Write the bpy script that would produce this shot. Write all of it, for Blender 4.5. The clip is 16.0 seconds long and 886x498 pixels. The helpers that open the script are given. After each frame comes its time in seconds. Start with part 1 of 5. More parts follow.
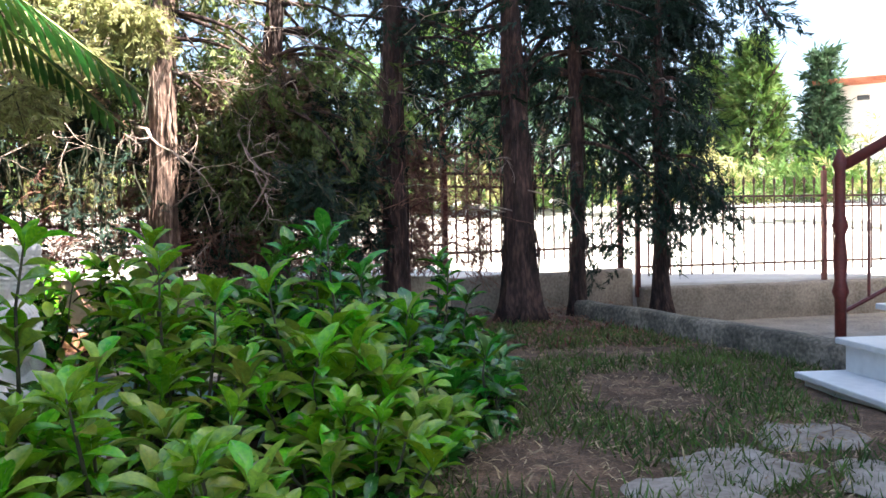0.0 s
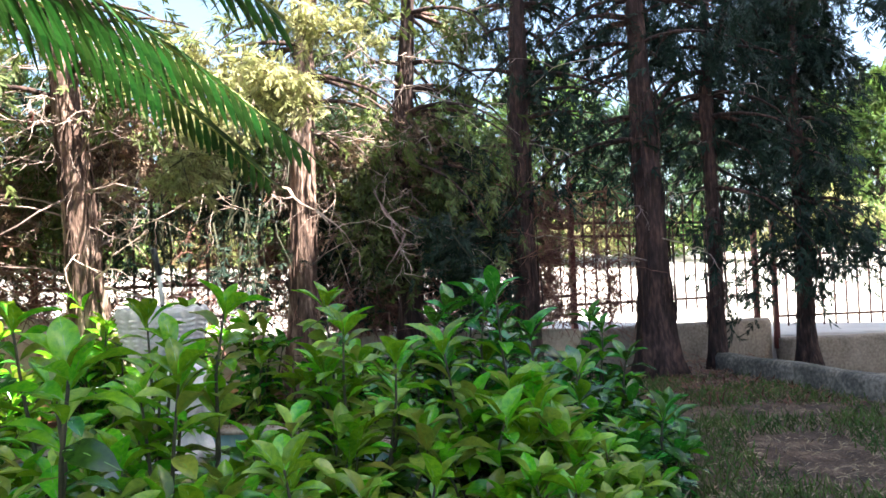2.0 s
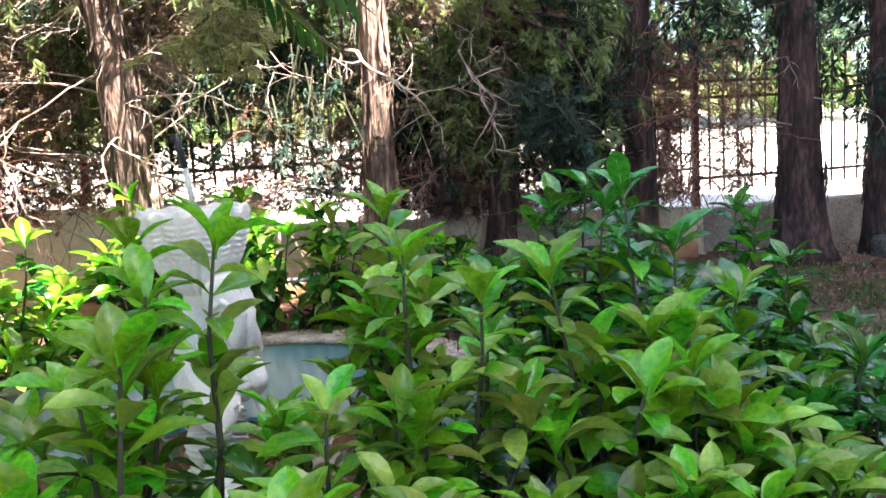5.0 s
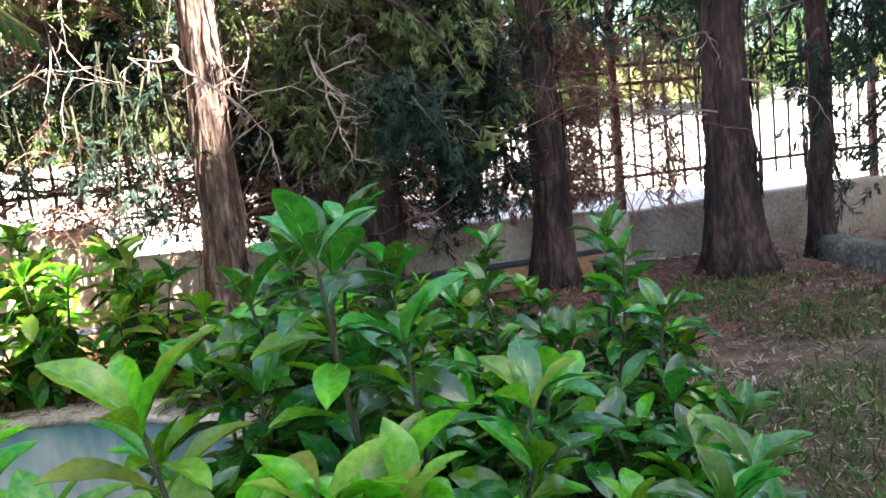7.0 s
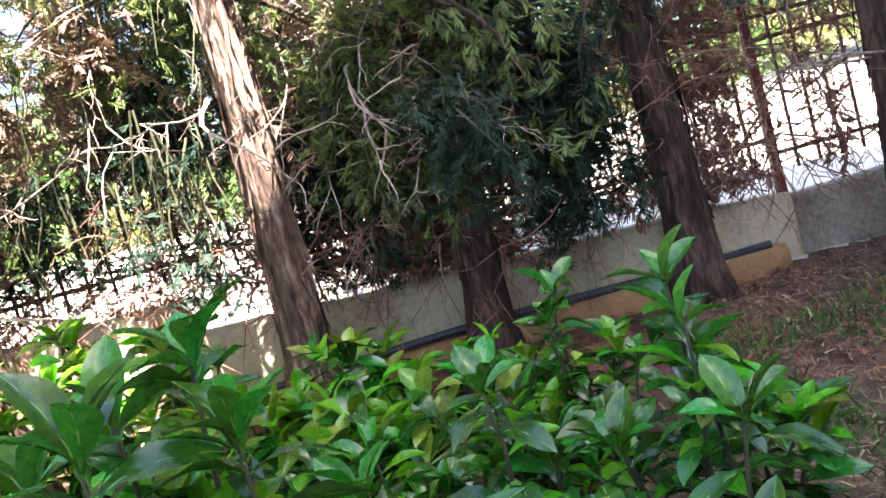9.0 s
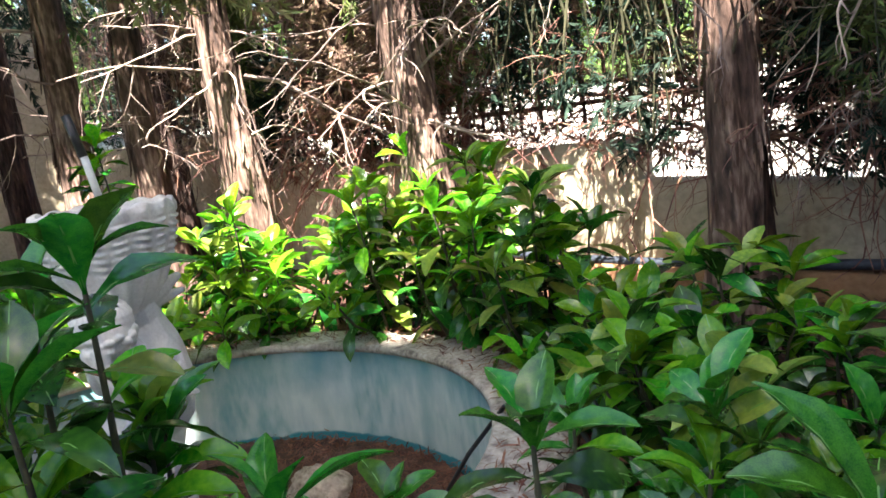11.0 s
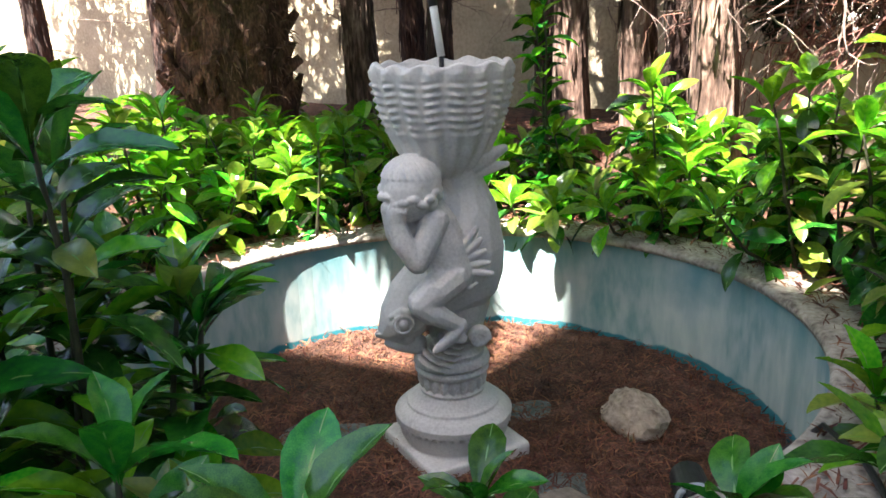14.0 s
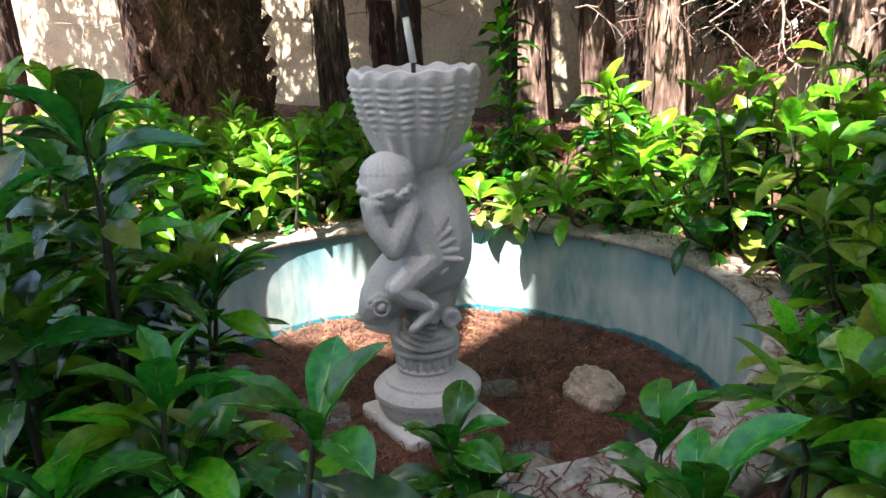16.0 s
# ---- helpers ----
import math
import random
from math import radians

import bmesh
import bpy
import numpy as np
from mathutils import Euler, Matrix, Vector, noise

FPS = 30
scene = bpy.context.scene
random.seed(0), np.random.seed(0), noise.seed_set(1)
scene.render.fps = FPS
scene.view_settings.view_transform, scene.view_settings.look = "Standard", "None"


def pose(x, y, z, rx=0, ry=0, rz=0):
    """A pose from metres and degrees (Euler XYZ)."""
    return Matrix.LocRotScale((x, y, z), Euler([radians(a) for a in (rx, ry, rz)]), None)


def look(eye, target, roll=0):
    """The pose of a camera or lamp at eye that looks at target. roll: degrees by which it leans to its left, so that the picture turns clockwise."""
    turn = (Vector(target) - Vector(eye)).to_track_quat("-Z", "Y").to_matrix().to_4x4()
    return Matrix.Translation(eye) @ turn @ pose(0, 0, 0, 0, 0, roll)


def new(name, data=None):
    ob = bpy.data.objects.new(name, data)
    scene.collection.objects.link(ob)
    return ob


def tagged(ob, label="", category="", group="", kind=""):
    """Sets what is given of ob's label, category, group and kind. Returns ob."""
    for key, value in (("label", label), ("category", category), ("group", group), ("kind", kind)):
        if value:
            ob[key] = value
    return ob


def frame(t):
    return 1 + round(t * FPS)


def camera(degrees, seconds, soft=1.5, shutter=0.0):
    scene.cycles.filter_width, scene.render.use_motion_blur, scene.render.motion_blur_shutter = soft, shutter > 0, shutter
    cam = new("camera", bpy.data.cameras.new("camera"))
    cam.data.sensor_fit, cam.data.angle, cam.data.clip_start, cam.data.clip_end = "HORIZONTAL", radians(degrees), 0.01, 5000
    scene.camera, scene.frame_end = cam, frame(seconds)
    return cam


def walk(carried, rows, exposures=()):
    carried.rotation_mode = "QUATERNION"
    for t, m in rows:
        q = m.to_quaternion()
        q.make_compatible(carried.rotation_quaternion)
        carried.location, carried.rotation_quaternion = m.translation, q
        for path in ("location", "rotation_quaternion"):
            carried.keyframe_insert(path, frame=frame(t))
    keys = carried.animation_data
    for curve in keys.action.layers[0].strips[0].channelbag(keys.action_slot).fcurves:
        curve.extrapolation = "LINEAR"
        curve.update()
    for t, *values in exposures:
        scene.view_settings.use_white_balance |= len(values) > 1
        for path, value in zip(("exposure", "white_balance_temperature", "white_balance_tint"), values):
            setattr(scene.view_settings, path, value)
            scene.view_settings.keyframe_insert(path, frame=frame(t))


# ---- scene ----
cam = camera(59.0, 16.0, soft=1.6)
PATH = [
    (0, (1.870, -3.294, 1.196), (1.885, -1.295, 1.136), -1.1),
    (0.5, (1.838, -3.210, 1.254), (1.769, -1.213, 1.341), -2.2),
    (1, (1.739, -3.205, 1.280), (1.653, -1.209, 1.387), -1.9),
    (1.5, (1.642, -3.224, 1.266), (1.521, -1.233, 1.401), -1.8),
    (2, (1.602, -3.230, 1.234), (1.373, -1.244, 1.305), -2.1),
    (2.5, (1.529, -3.156, 1.194), (1.232, -1.180, 1.100), -1.9),
    (3, (1.484, -2.936, 1.200), (1.071, -0.983, 1.078), -1.9),
    (3.5, (1.461, -2.792, 1.206), (1.022, -0.845, 1.083), -2.5),
    (3.7, (1.443, -2.752, 1.201), (0.981, -0.810, 1.065), -2.3),
    (5.8, (1.586, -2.040, 1.362), (1.082, -0.127, 1.068), -4.9),
    (6, (1.622, -1.913, 1.333), (1.119, 0.004, 1.063), -5.9),
    (6.5, (1.744, -1.680, 1.292), (1.297, 0.253, 1.039), -7.4),
    (7, (1.915, -1.487, 1.313), (1.473, 0.445, 1.039), -6.1),
    (7.5, (1.978, -1.293, 1.309), (1.581, 0.643, 0.998), -6.9),
    (8, (2.021, -1.160, 1.342), (1.690, 0.787, 1.028), -8.2),
    (8.2, (2.083, -1.111, 1.320), (1.670, 0.825, 1.034), -10.1),
    (10.3, (2.304, 0.081, 1.295), (0.641, 1.162, 1.037), -11.0),
    (10.5, (2.341, 0.159, 1.295), (0.589, 1.078, 1.003), -9.9),
    (11, (2.324, 0.237, 1.267), (0.439, 0.817, 0.935), -7.6),
    (11.5, (2.227, 0.298, 1.263), (0.298, 0.679, 0.897), -5.3),
    (12, (2.169, 0.390, 1.265), (0.224, 0.648, 0.877), -4.2),
    (12.5, (2.129, 0.582, 1.281), (0.172, 0.476, 0.884), -3.2),
    (13, (2.056, 0.659, 1.273), (0.151, 0.302, 0.781), -2.3),
    (13.5, (1.983, 0.688, 1.262), (0.083, 0.293, 0.780), -2.1),
    (14, (1.932, 0.844, 1.251), (0.178, 0.064, 0.690), -2.1),
    (14.5, (1.879, 0.878, 1.269), (0.245, -0.071, 0.616), -1.2),
    (15, (1.910, 0.992, 1.283), (0.323, -0.035, 0.631), -2.1),
    (15.5, (1.987, 0.982, 1.285), (0.291, 0.108, 0.686), -1.3),
    (16, (2.127, 0.918, 1.276), (0.344, 0.208, 0.714), -2.1),
]
walk(cam, [(t, look(eye, target, roll)) for t, eye, target, roll in PATH],
     [(0, 3.05), (1.5, 2.95), (2.5, 3.45), (3.5, 3.6), (5.8, 3.65), (7, 3.75), (8.2, 4.0), (10.4, 3.35), (12.5, 3.05), (16, 2.8)])

# ---- world and light ----
SUN_AZ, SUN_EL = radians(-16), radians(57)
world = bpy.data.worlds.new("sky")
scene.world = world
world.use_nodes = True
wn = world.node_tree
sky = wn.nodes.new("ShaderNodeTexSky")
sky.sky_type, sky.sun_disc = "NISHITA", False
sky.sun_elevation, sky.sun_rotation = SUN_EL, math.pi / 2 - SUN_AZ
sky.air_density, sky.dust_density = 1.0, 2.0
wn.nodes["Background"].inputs[1].default_value = 0.06
wn.links.new(sky.outputs[0], wn.nodes["Background"].inputs[0])
sun_data = bpy.data.lights.new("sun", "SUN")
sun_data.energy, sun_data.angle, sun_data.color = 5.0, radians(0.55), (1.0, 0.95, 0.86)
sun = new("sun", sun_data)
sun.matrix_world = look((Vector((math.cos(SUN_AZ) * math.cos(SUN_EL), math.sin(SUN_AZ) * math.cos(SUN_EL), math.sin(SUN_EL))) * 30), (0, 0, 0))


# ---- materials ----
def material(name, dark, light, rough=0.7, scale=8.0, fine=60.0, bump=0.3, stretch=(1, 1, 1), random_hue=0.0, per="", spec=0.5, mid=None, metal=0.0, trans=0.0, depth=0.01, coat=0.0):
    """A two-scale noise material from dark to light; per: 'object' or 'island' varies each piece."""
    m = bpy.data.materials.new(name)
    m.use_nodes = True
    t = m.node_tree
    n, l = t.nodes, t.links
    b = n["Principled BSDF"]
    co = n.new("ShaderNodeTexCoord")
    mp = n.new("ShaderNodeMapping")
    mp.inputs["Scale"].default_value = stretch
    l.new(co.outputs["Object"], mp.inputs[0])
    big, small = n.new("ShaderNodeTexNoise"), n.new("ShaderNodeTexNoise")
    big.inputs["Scale"].default_value, big.inputs["Detail"].default_value = scale, 5
    small.inputs["Scale"].default_value, small.inputs["Detail"].default_value = fine, 3
    l.new(mp.outputs[0], big.inputs[0])
    l.new(mp.outputs[0], small.inputs[0])
    mx = n.new("ShaderNodeMath")
    mx.operation = "MULTIPLY_ADD"
    l.new(small.outputs[0], mx.inputs[0])
    mx.inputs[1].default_value = 0.45
    sc = n.new("ShaderNodeMath")
    sc.operation = "MULTIPLY"
    sc.inputs[1].default_value = 0.55
    l.new(big.outputs[0], sc.inputs[0])
    l.new(sc.outputs[0], mx.inputs[2])
    ramp = n.new("ShaderNodeValToRGB")
    ramp.color_ramp.elements[0].position, ramp.color_ramp.elements[1].position = 0.34, 0.66
    ramp.color_ramp.elements[0].color, ramp.color_ramp.elements[1].color = (*dark, 1), (*light, 1)
    if mid:
        e = ramp.color_ramp.elements.new(0.5)
        e.color = (*mid, 1)
    l.new(mx.outputs[0], ramp.inputs[0])
    colour = ramp.outputs[0]
    if per:
        hue = n.new("ShaderNodeHueSaturation")
        src = n.new("ShaderNodeObjectInfo").outputs["Random"] if per == "object" else n.new("ShaderNodeNewGeometry").outputs["Random Per Island"]
        for out, lo, hi in (("Hue", 0.5 - random_hue, 0.5 + random_hue), ("Value", 0.55, 1.45)):
            r = n.new("ShaderNodeMapRange")
            r.inputs[3].default_value, r.inputs[4].default_value = lo, hi
            l.new(src, r.inputs[0])
            l.new(r.outputs[0], hue.inputs[out])
        l.new(colour, hue.inputs["Color"])
        colour = hue.outputs[0]
    l.new(colour, b.inputs["Base Color"])
    b.inputs["Roughness"].default_value, b.inputs["Metallic"].default_value = rough, metal
    b.inputs["Specular IOR Level"].default_value = spec
    b.inputs["Coat Weight"].default_value, b.inputs["Coat Roughness"].default_value = coat, 0.12
    if bump:
        bp = n.new("ShaderNodeBump")
        bp.inputs["Strength"].default_value, bp.inputs["Distance"].default_value = bump, depth
        l.new(mx.outputs[0], bp.inputs["Height"])
        l.new(bp.outputs[0], b.inputs["Normal"])
    if trans:
        tr = n.new("ShaderNodeBsdfTranslucent")
        l.new(colour, tr.inputs[0])
        ms = n.new("ShaderNodeMixShader")
        ms.inputs[0].default_value = trans
        l.new(b.outputs[0], ms.inputs[1])
        l.new(tr.outputs[0], ms.inputs[2])
        l.new(ms.outputs[0], n["Material Output"].inputs[0])
    return m


# Leaf tones: young growth is paler; sunlight and shade are also put into the colours.
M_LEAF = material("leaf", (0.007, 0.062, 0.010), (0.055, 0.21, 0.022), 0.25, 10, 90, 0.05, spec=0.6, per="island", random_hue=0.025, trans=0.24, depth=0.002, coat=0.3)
M_LEAF_YOUNG_LIT = material("young_lit_leaf", (0.04, 0.235, 0.010), (0.24, 0.50, 0.020), 0.25, 10, 90, 0.05, spec=0.6, per="island", random_hue=0.03, trans=0.4, depth=0.002, coat=0.2)
M_LEAF_LIT = material("lit_leaf", (0.13, 0.25, 0.035), (0.42, 0.53, 0.075), 0.3, 10, 90, 0.05, spec=0.6, per="island", random_hue=0.03, trans=0.35, depth=0.002, coat=0.15)
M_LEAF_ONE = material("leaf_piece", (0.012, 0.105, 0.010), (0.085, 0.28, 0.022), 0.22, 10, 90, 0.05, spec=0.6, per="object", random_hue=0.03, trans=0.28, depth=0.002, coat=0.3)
M_LEAF_ONE_LIT = material("lit_leaf_piece", (0.05, 0.25, 0.010), (0.27, 0.51, 0.020), 0.25, 10, 90, 0.05, spec=0.6, per="object", random_hue=0.03, trans=0.4, depth=0.002, coat=0.2)
M_RIB = material("leaf_rib", (0.12, 0.30, 0.05), (0.20, 0.40, 0.08), 0.4, 10, 60, 0)
M_STEM = material("stem", (0.02, 0.022, 0.01), (0.07, 0.065, 0.03), 0.7, 20, 90, 0.3)
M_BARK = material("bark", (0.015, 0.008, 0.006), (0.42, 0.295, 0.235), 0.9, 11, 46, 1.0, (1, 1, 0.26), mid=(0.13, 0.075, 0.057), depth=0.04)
# Shaded copy of the bark: shade on trunks and limbs put into the colour.
M_BARK_SHADED = material("bark_shaded", (0.008, 0.004, 0.003), (0.14, 0.075, 0.058), 0.9, 11, 46, 1.0, (1, 1, 0.26), mid=(0.045, 0.023, 0.019), depth=0.04)
M_TWIG = material("dry_twig", (0.13, 0.085, 0.07), (0.46, 0.35, 0.30), 0.85, 9, 50, 0.2, per="island", random_hue=0.015)
M_TWIG_RED = material("red_twig", (0.14, 0.055, 0.04), (0.34, 0.17, 0.13), 0.85, 9, 50, 0.2, per="island", random_hue=0.015)
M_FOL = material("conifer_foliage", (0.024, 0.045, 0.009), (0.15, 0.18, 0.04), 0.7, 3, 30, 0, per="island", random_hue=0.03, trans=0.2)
# Deep green foliage with the canopy's shade darkened into its colour.
M_FOL_SHADED = material("shaded_conifer_foliage", (0.003, 0.013, 0.008), (0.016, 0.046, 0.022), 0.75, 3, 30, 0, per="island", random_hue=0.02, trans=0.12)
M_DEAD = material("dead_foliage", (0.075, 0.04, 0.028), (0.38, 0.25, 0.18), 0.9, 3, 30, 0, per="island", random_hue=0.02, trans=0.12)
M_FOL_PALE = material("dry_foliage", (0.20, 0.20, 0.07), (0.42, 0.40, 0.18), 0.8, 3, 30, 0, per="island", random_hue=0.03, trans=0.25)
M_FAR = material("far_foliage", (0.05, 0.11, 0.02), (0.16, 0.24, 0.06), 0.8, 1, 6, 0, per="island", random_hue=0.03, trans=0.2)
M_FAR_BLUE = material("far_dark_foliage", (0.03, 0.07, 0.03), (0.08, 0.14, 0.07), 0.8, 1, 6, 0, per="island", random_hue=0.02, trans=0.2)
M_FROND = material("palm_leaflet", (0.008, 0.04, 0.008), (0.03, 0.10, 0.016), 0.4, 4, 40, 0.1, per="island", random_hue=0.02, trans=0.25)
M_RACHIS = material("palm_rachis", (0.20, 0.22, 0.05), (0.36, 0.36, 0.12), 0.5, 8, 40, 0.1)
M_PALM = material("palm_fibre", (0.04, 0.02, 0.014), (0.34, 0.18, 0.12), 0.95, 7, 60, 1.0, (1, 1, 0.5), mid=(0.13, 0.07, 0.048), depth=0.04)
M_PALM_HAIR = material("palm_hair", (0.09, 0.042, 0.028), (0.44, 0.26, 0.19), 0.95, 7, 60, 0, per="island", random_hue=0.02)
M_STONE = material("cast_stone", (0.56, 0.52, 0.50), (0.80, 0.765, 0.74), 0.92, 4, 120, 0.3, mid=(0.71, 0.675, 0.65), depth=0.004)
M_PLASTER = material("wall_plaster", (0.34, 0.275, 0.20), (0.60, 0.51, 0.38), 0.95, 2.2, 30, 0.7, mid=(0.50, 0.42, 0.30), depth=0.012)
M_CONC = material("concrete", (0.13, 0.105, 0.08), (0.36, 0.30, 0.24), 0.95, 3, 40, 0.6, depth=0.012)
M_RIM = material("rim_concrete", (0.16, 0.13, 0.11), (0.55, 0.50, 0.44), 0.95, 14, 60, 0.8, mid=(0.40, 0.35, 0.30), depth=0.015)
M_STEP = material("stepping_stone", (0.14, 0.115, 0.09), (0.38, 0.34, 0.30), 0.95, 7, 45, 0.8, mid=(0.27, 0.235, 0.20), depth=0.012)
M_TERRA = material("terracotta_edging", (0.24, 0.12, 0.055), (0.40, 0.22, 0.11), 0.9, 6, 40, 0.5)
M_PIPE = material("dark_pipe", (0.015, 0.02, 0.03), (0.05, 0.06, 0.08), 0.5, 8, 60, 0.1)
M_IRON = material("fence_iron", (0.05, 0.02, 0.015), (0.14, 0.055, 0.04), 0.6, 14, 60, 0.3)
M_RED = material("red_painted_iron", (0.09, 0.014, 0.012), (0.17, 0.03, 0.025), 0.5, 10, 60, 0.2)
M_MARBLE = material("marble", (0.62, 0.64, 0.66), (0.80, 0.81, 0.82), 0.35, 3, 20, 0.05)
M_NEEDLE = material("pine_needles", (0.03, 0.010, 0.006), (0.29, 0.115, 0.068), 0.9, 6, 40, 0.2, per="island", random_hue=0.02)
M_LITTER = material("needle_litter", (0.02, 0.009, 0.006), (0.26, 0.125, 0.08), 0.95, 14, 110, 1.0, mid=(0.10, 0.045, 0.03), depth=0.03)
M_SOIL = material("lawn_soil", (0.035, 0.019, 0.011), (0.23, 0.14, 0.085), 0.95, 9, 90, 1.0, mid=(0.10, 0.06, 0.036), depth=0.025)
M_GRASS = material("grass", (0.02, 0.06, 0.008), (0.14, 0.20, 0.04), 0.8, 3, 20, 0, per="island", random_hue=0.04, trans=0.2)
M_ROAD = material("pale_road", (0.42, 0.39, 0.35), (0.56, 0.53, 0.48), 0.95, 0.6, 8, 0.4, depth=0.02)
M_ROCK = material("limestone", (0.16, 0.11, 0.08), (0.62, 0.50, 0.40), 0.95, 12, 60, 1.0, mid=(0.42, 0.33, 0.26), depth=0.02)
M_WHITE = material("white_render", (0.66, 0.64, 0.60), (0.78, 0.76, 0.72), 0.9, 1.2, 20, 0.2)
M_TILE = material("roof_tile", (0.30, 0.09, 0.05), (0.46, 0.17, 0.10), 0.85, 4, 20, 0.4)
M_DARK = material("dark_plastic", (0.012, 0.012, 0.014), (0.03, 0.03, 0.034), 0.45, 20, 80, 0.1)
M_GREY = material("grey_plastic", (0.34, 0.40, 0.46), (0.50, 0.55, 0.60), 0.4, 12, 60, 0.1)
M_GLASS = material("dark_glass", (0.03, 0.035, 0.04), (0.05, 0.055, 0.06), 0.08, 1, 4, 0)
M_TEAL = material("teal_plastic", (0.05, 0.18, 0.22), (0.10, 0.30, 0.34), 0.4, 10, 60, 0.1)
M_PVC = material("white_pvc", (0.60, 0.60, 0.58), (0.78, 0.78, 0.75), 0.45, 10, 50, 0.1)
M_SLATE = material("wet_slab", (0.05, 0.06, 0.055), (0.24, 0.27, 0.26), 0.6, 16, 70, 0.9, mid=(0.13, 0.15, 0.145))
M_KERB = material("kerb_concrete", (0.035, 0.035, 0.028), (0.34, 0.29, 0.23), 0.95, 3.5, 40, 0.8, mid=(0.13, 0.115, 0.09), depth=0.015)


def basin_material():
    """Faded blue paint: streaky grey wash, a strong teal line near the floor."""
    m = material("basin_paint", (0.22, 0.38, 0.40), (0.60, 0.65, 0.63), 0.7, 3.0, 24, 0.3, (1, 1, 0.35), mid=(0.46, 0.55, 0.55), depth=0.006)
    t = m.node_tree
    n, l = t.nodes, t.links
    b = n["Principled BSDF"]
    old = b.inputs["Base Color"].links[0].from_socket
    geo = n.new("ShaderNodeTexCoord")
    sep = n.new("ShaderNodeSeparateXYZ")
    l.new(geo.outputs["Object"], sep.inputs[0])
    nz = n.new("ShaderNodeTexNoise")
    nz.inputs["Scale"].default_value = 6
    nz.inputs["Detail"].default_value = 4
    l.new(geo.outputs["Object"], nz.inputs[0])
    add = n.new("ShaderNodeMath")
    add.operation = "MULTIPLY_ADD"
    add.inputs[1].default_value = -0.07
    l.new(nz.outputs[0], add.inputs[0])
    l.new(sep.outputs[2], add.inputs[2])
    low = n.new("ShaderNodeValToRGB")
    r = low.color_ramp
    r.elements[0].position, r.elements[0].color = 0.0, (1, 1, 1, 1)
    r.elements[1].position, r.elements[1].color = 0.012, (0, 0, 0, 1)
    e = r.elements.new(0.006)
    e.color = (1, 1, 1, 1)
    l.new(add.outputs[0], low.inputs[0])
    st = n.new("ShaderNodeTexNoise")
    mp = n.new("ShaderNodeMapping")
    mp.inputs["Scale"].default_value = (2.2, 2.2, 0.15)
    l.new(geo.outputs["Object"], mp.inputs[0])
    l.new(mp.outputs[0], st.inputs[0])
    st.inputs["Scale"].default_value = 2.0
    rs = n.new("ShaderNodeValToRGB")
    rs.color_ramp.elements[0].position, rs.color_ramp.elements[1].position = 0.50, 0.72
    l.new(st.outputs[0], rs.inputs[0])
    mxs = n.new("ShaderNodeMix")
    mxs.data_type = "RGBA"
    l.new(rs.outputs[0], mxs.inputs[0])
    l.new(old, mxs.inputs[6])
    mxs.inputs[7].default_value = (0.09, 0.27, 0.33, 1)
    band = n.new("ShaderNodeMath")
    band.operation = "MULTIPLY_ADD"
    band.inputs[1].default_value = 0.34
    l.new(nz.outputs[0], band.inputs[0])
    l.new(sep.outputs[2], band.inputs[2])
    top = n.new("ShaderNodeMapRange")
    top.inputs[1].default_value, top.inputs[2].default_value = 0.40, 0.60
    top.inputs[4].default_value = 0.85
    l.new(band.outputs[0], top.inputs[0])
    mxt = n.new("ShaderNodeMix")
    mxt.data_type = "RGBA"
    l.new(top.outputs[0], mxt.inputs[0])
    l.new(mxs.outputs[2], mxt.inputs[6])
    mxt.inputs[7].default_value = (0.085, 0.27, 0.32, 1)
    mx2 = n.new("ShaderNodeMix")
    mx2.data_type = "RGBA"
    l.new(low.outputs[0], mx2.inputs[0])
    l.new(mxt.outputs[2], mx2.inputs[6])
    mx2.inputs[7].default_value = (0.03, 0.24, 0.30, 1)
    l.new(mx2.outputs[2], b.inputs["Base Color"])
    return m


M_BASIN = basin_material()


# ---- builders ----
def mesh_of(name, bm, mat, smooth=False):
    me = bpy.data.meshes.new(name)
    bm.normal_update()
    bm.to_mesh(me)
    bm.free()
    if mat:
        me.materials.append(mat)
    if smooth:
        for p in me.polygons:
            p.use_smooth = True
    return me


def part(name, bm, mat, parent=None, label="", smooth=False):
    ob = new(name, mesh_of(name, bm, mat, smooth))
    ob.parent = parent
    if label:
        ob["label"] = label
    return ob


def part_data(name, verts, faces, mat, parent=None, label="", smooth=False):
    me = bpy.data.meshes.new(name)
    me.from_pydata([tuple(v) for v in verts], [], faces)
    me.materials.append(mat)
    if smooth:
        me.polygons.foreach_set("use_smooth", [True] * len(me.polygons))
    me.update()
    ob = new(name, me)
    ob.parent = parent
    if label:
        ob["label"] = label
    return ob


def thing(name, x, y, z, label, category, group="", rz=0.0):
    e = new(name)
    e.empty_display_size = 0.1
    e.matrix_basis = pose(x, y, z, 0, 0, rz)
    return tagged(e, label, category, group)


def box(bm, x0, y0, z0, x1, y1, z1, bevel=0.0, m=None):
    r = bmesh.ops.create_cube(bm, size=1)
    vs = r["verts"]
    bmesh.ops.scale(bm, vec=(x1 - x0, y1 - y0, z1 - z0), verts=vs)
    bmesh.ops.translate(bm, vec=((x0 + x1) / 2, (y0 + y1) / 2, (z0 + z1) / 2), verts=vs)
    if bevel:
        es = list({e for v in vs for e in v.link_edges})
        vs = bmesh.ops.bevel(bm, geom=es, offset=bevel, segments=2, affect="EDGES", profile=0.5)["verts"] + [v for v in vs if v.is_valid]
    if m is not None:
        bmesh.ops.transform(bm, matrix=m, verts=list(set(v for v in vs if v.is_valid)))


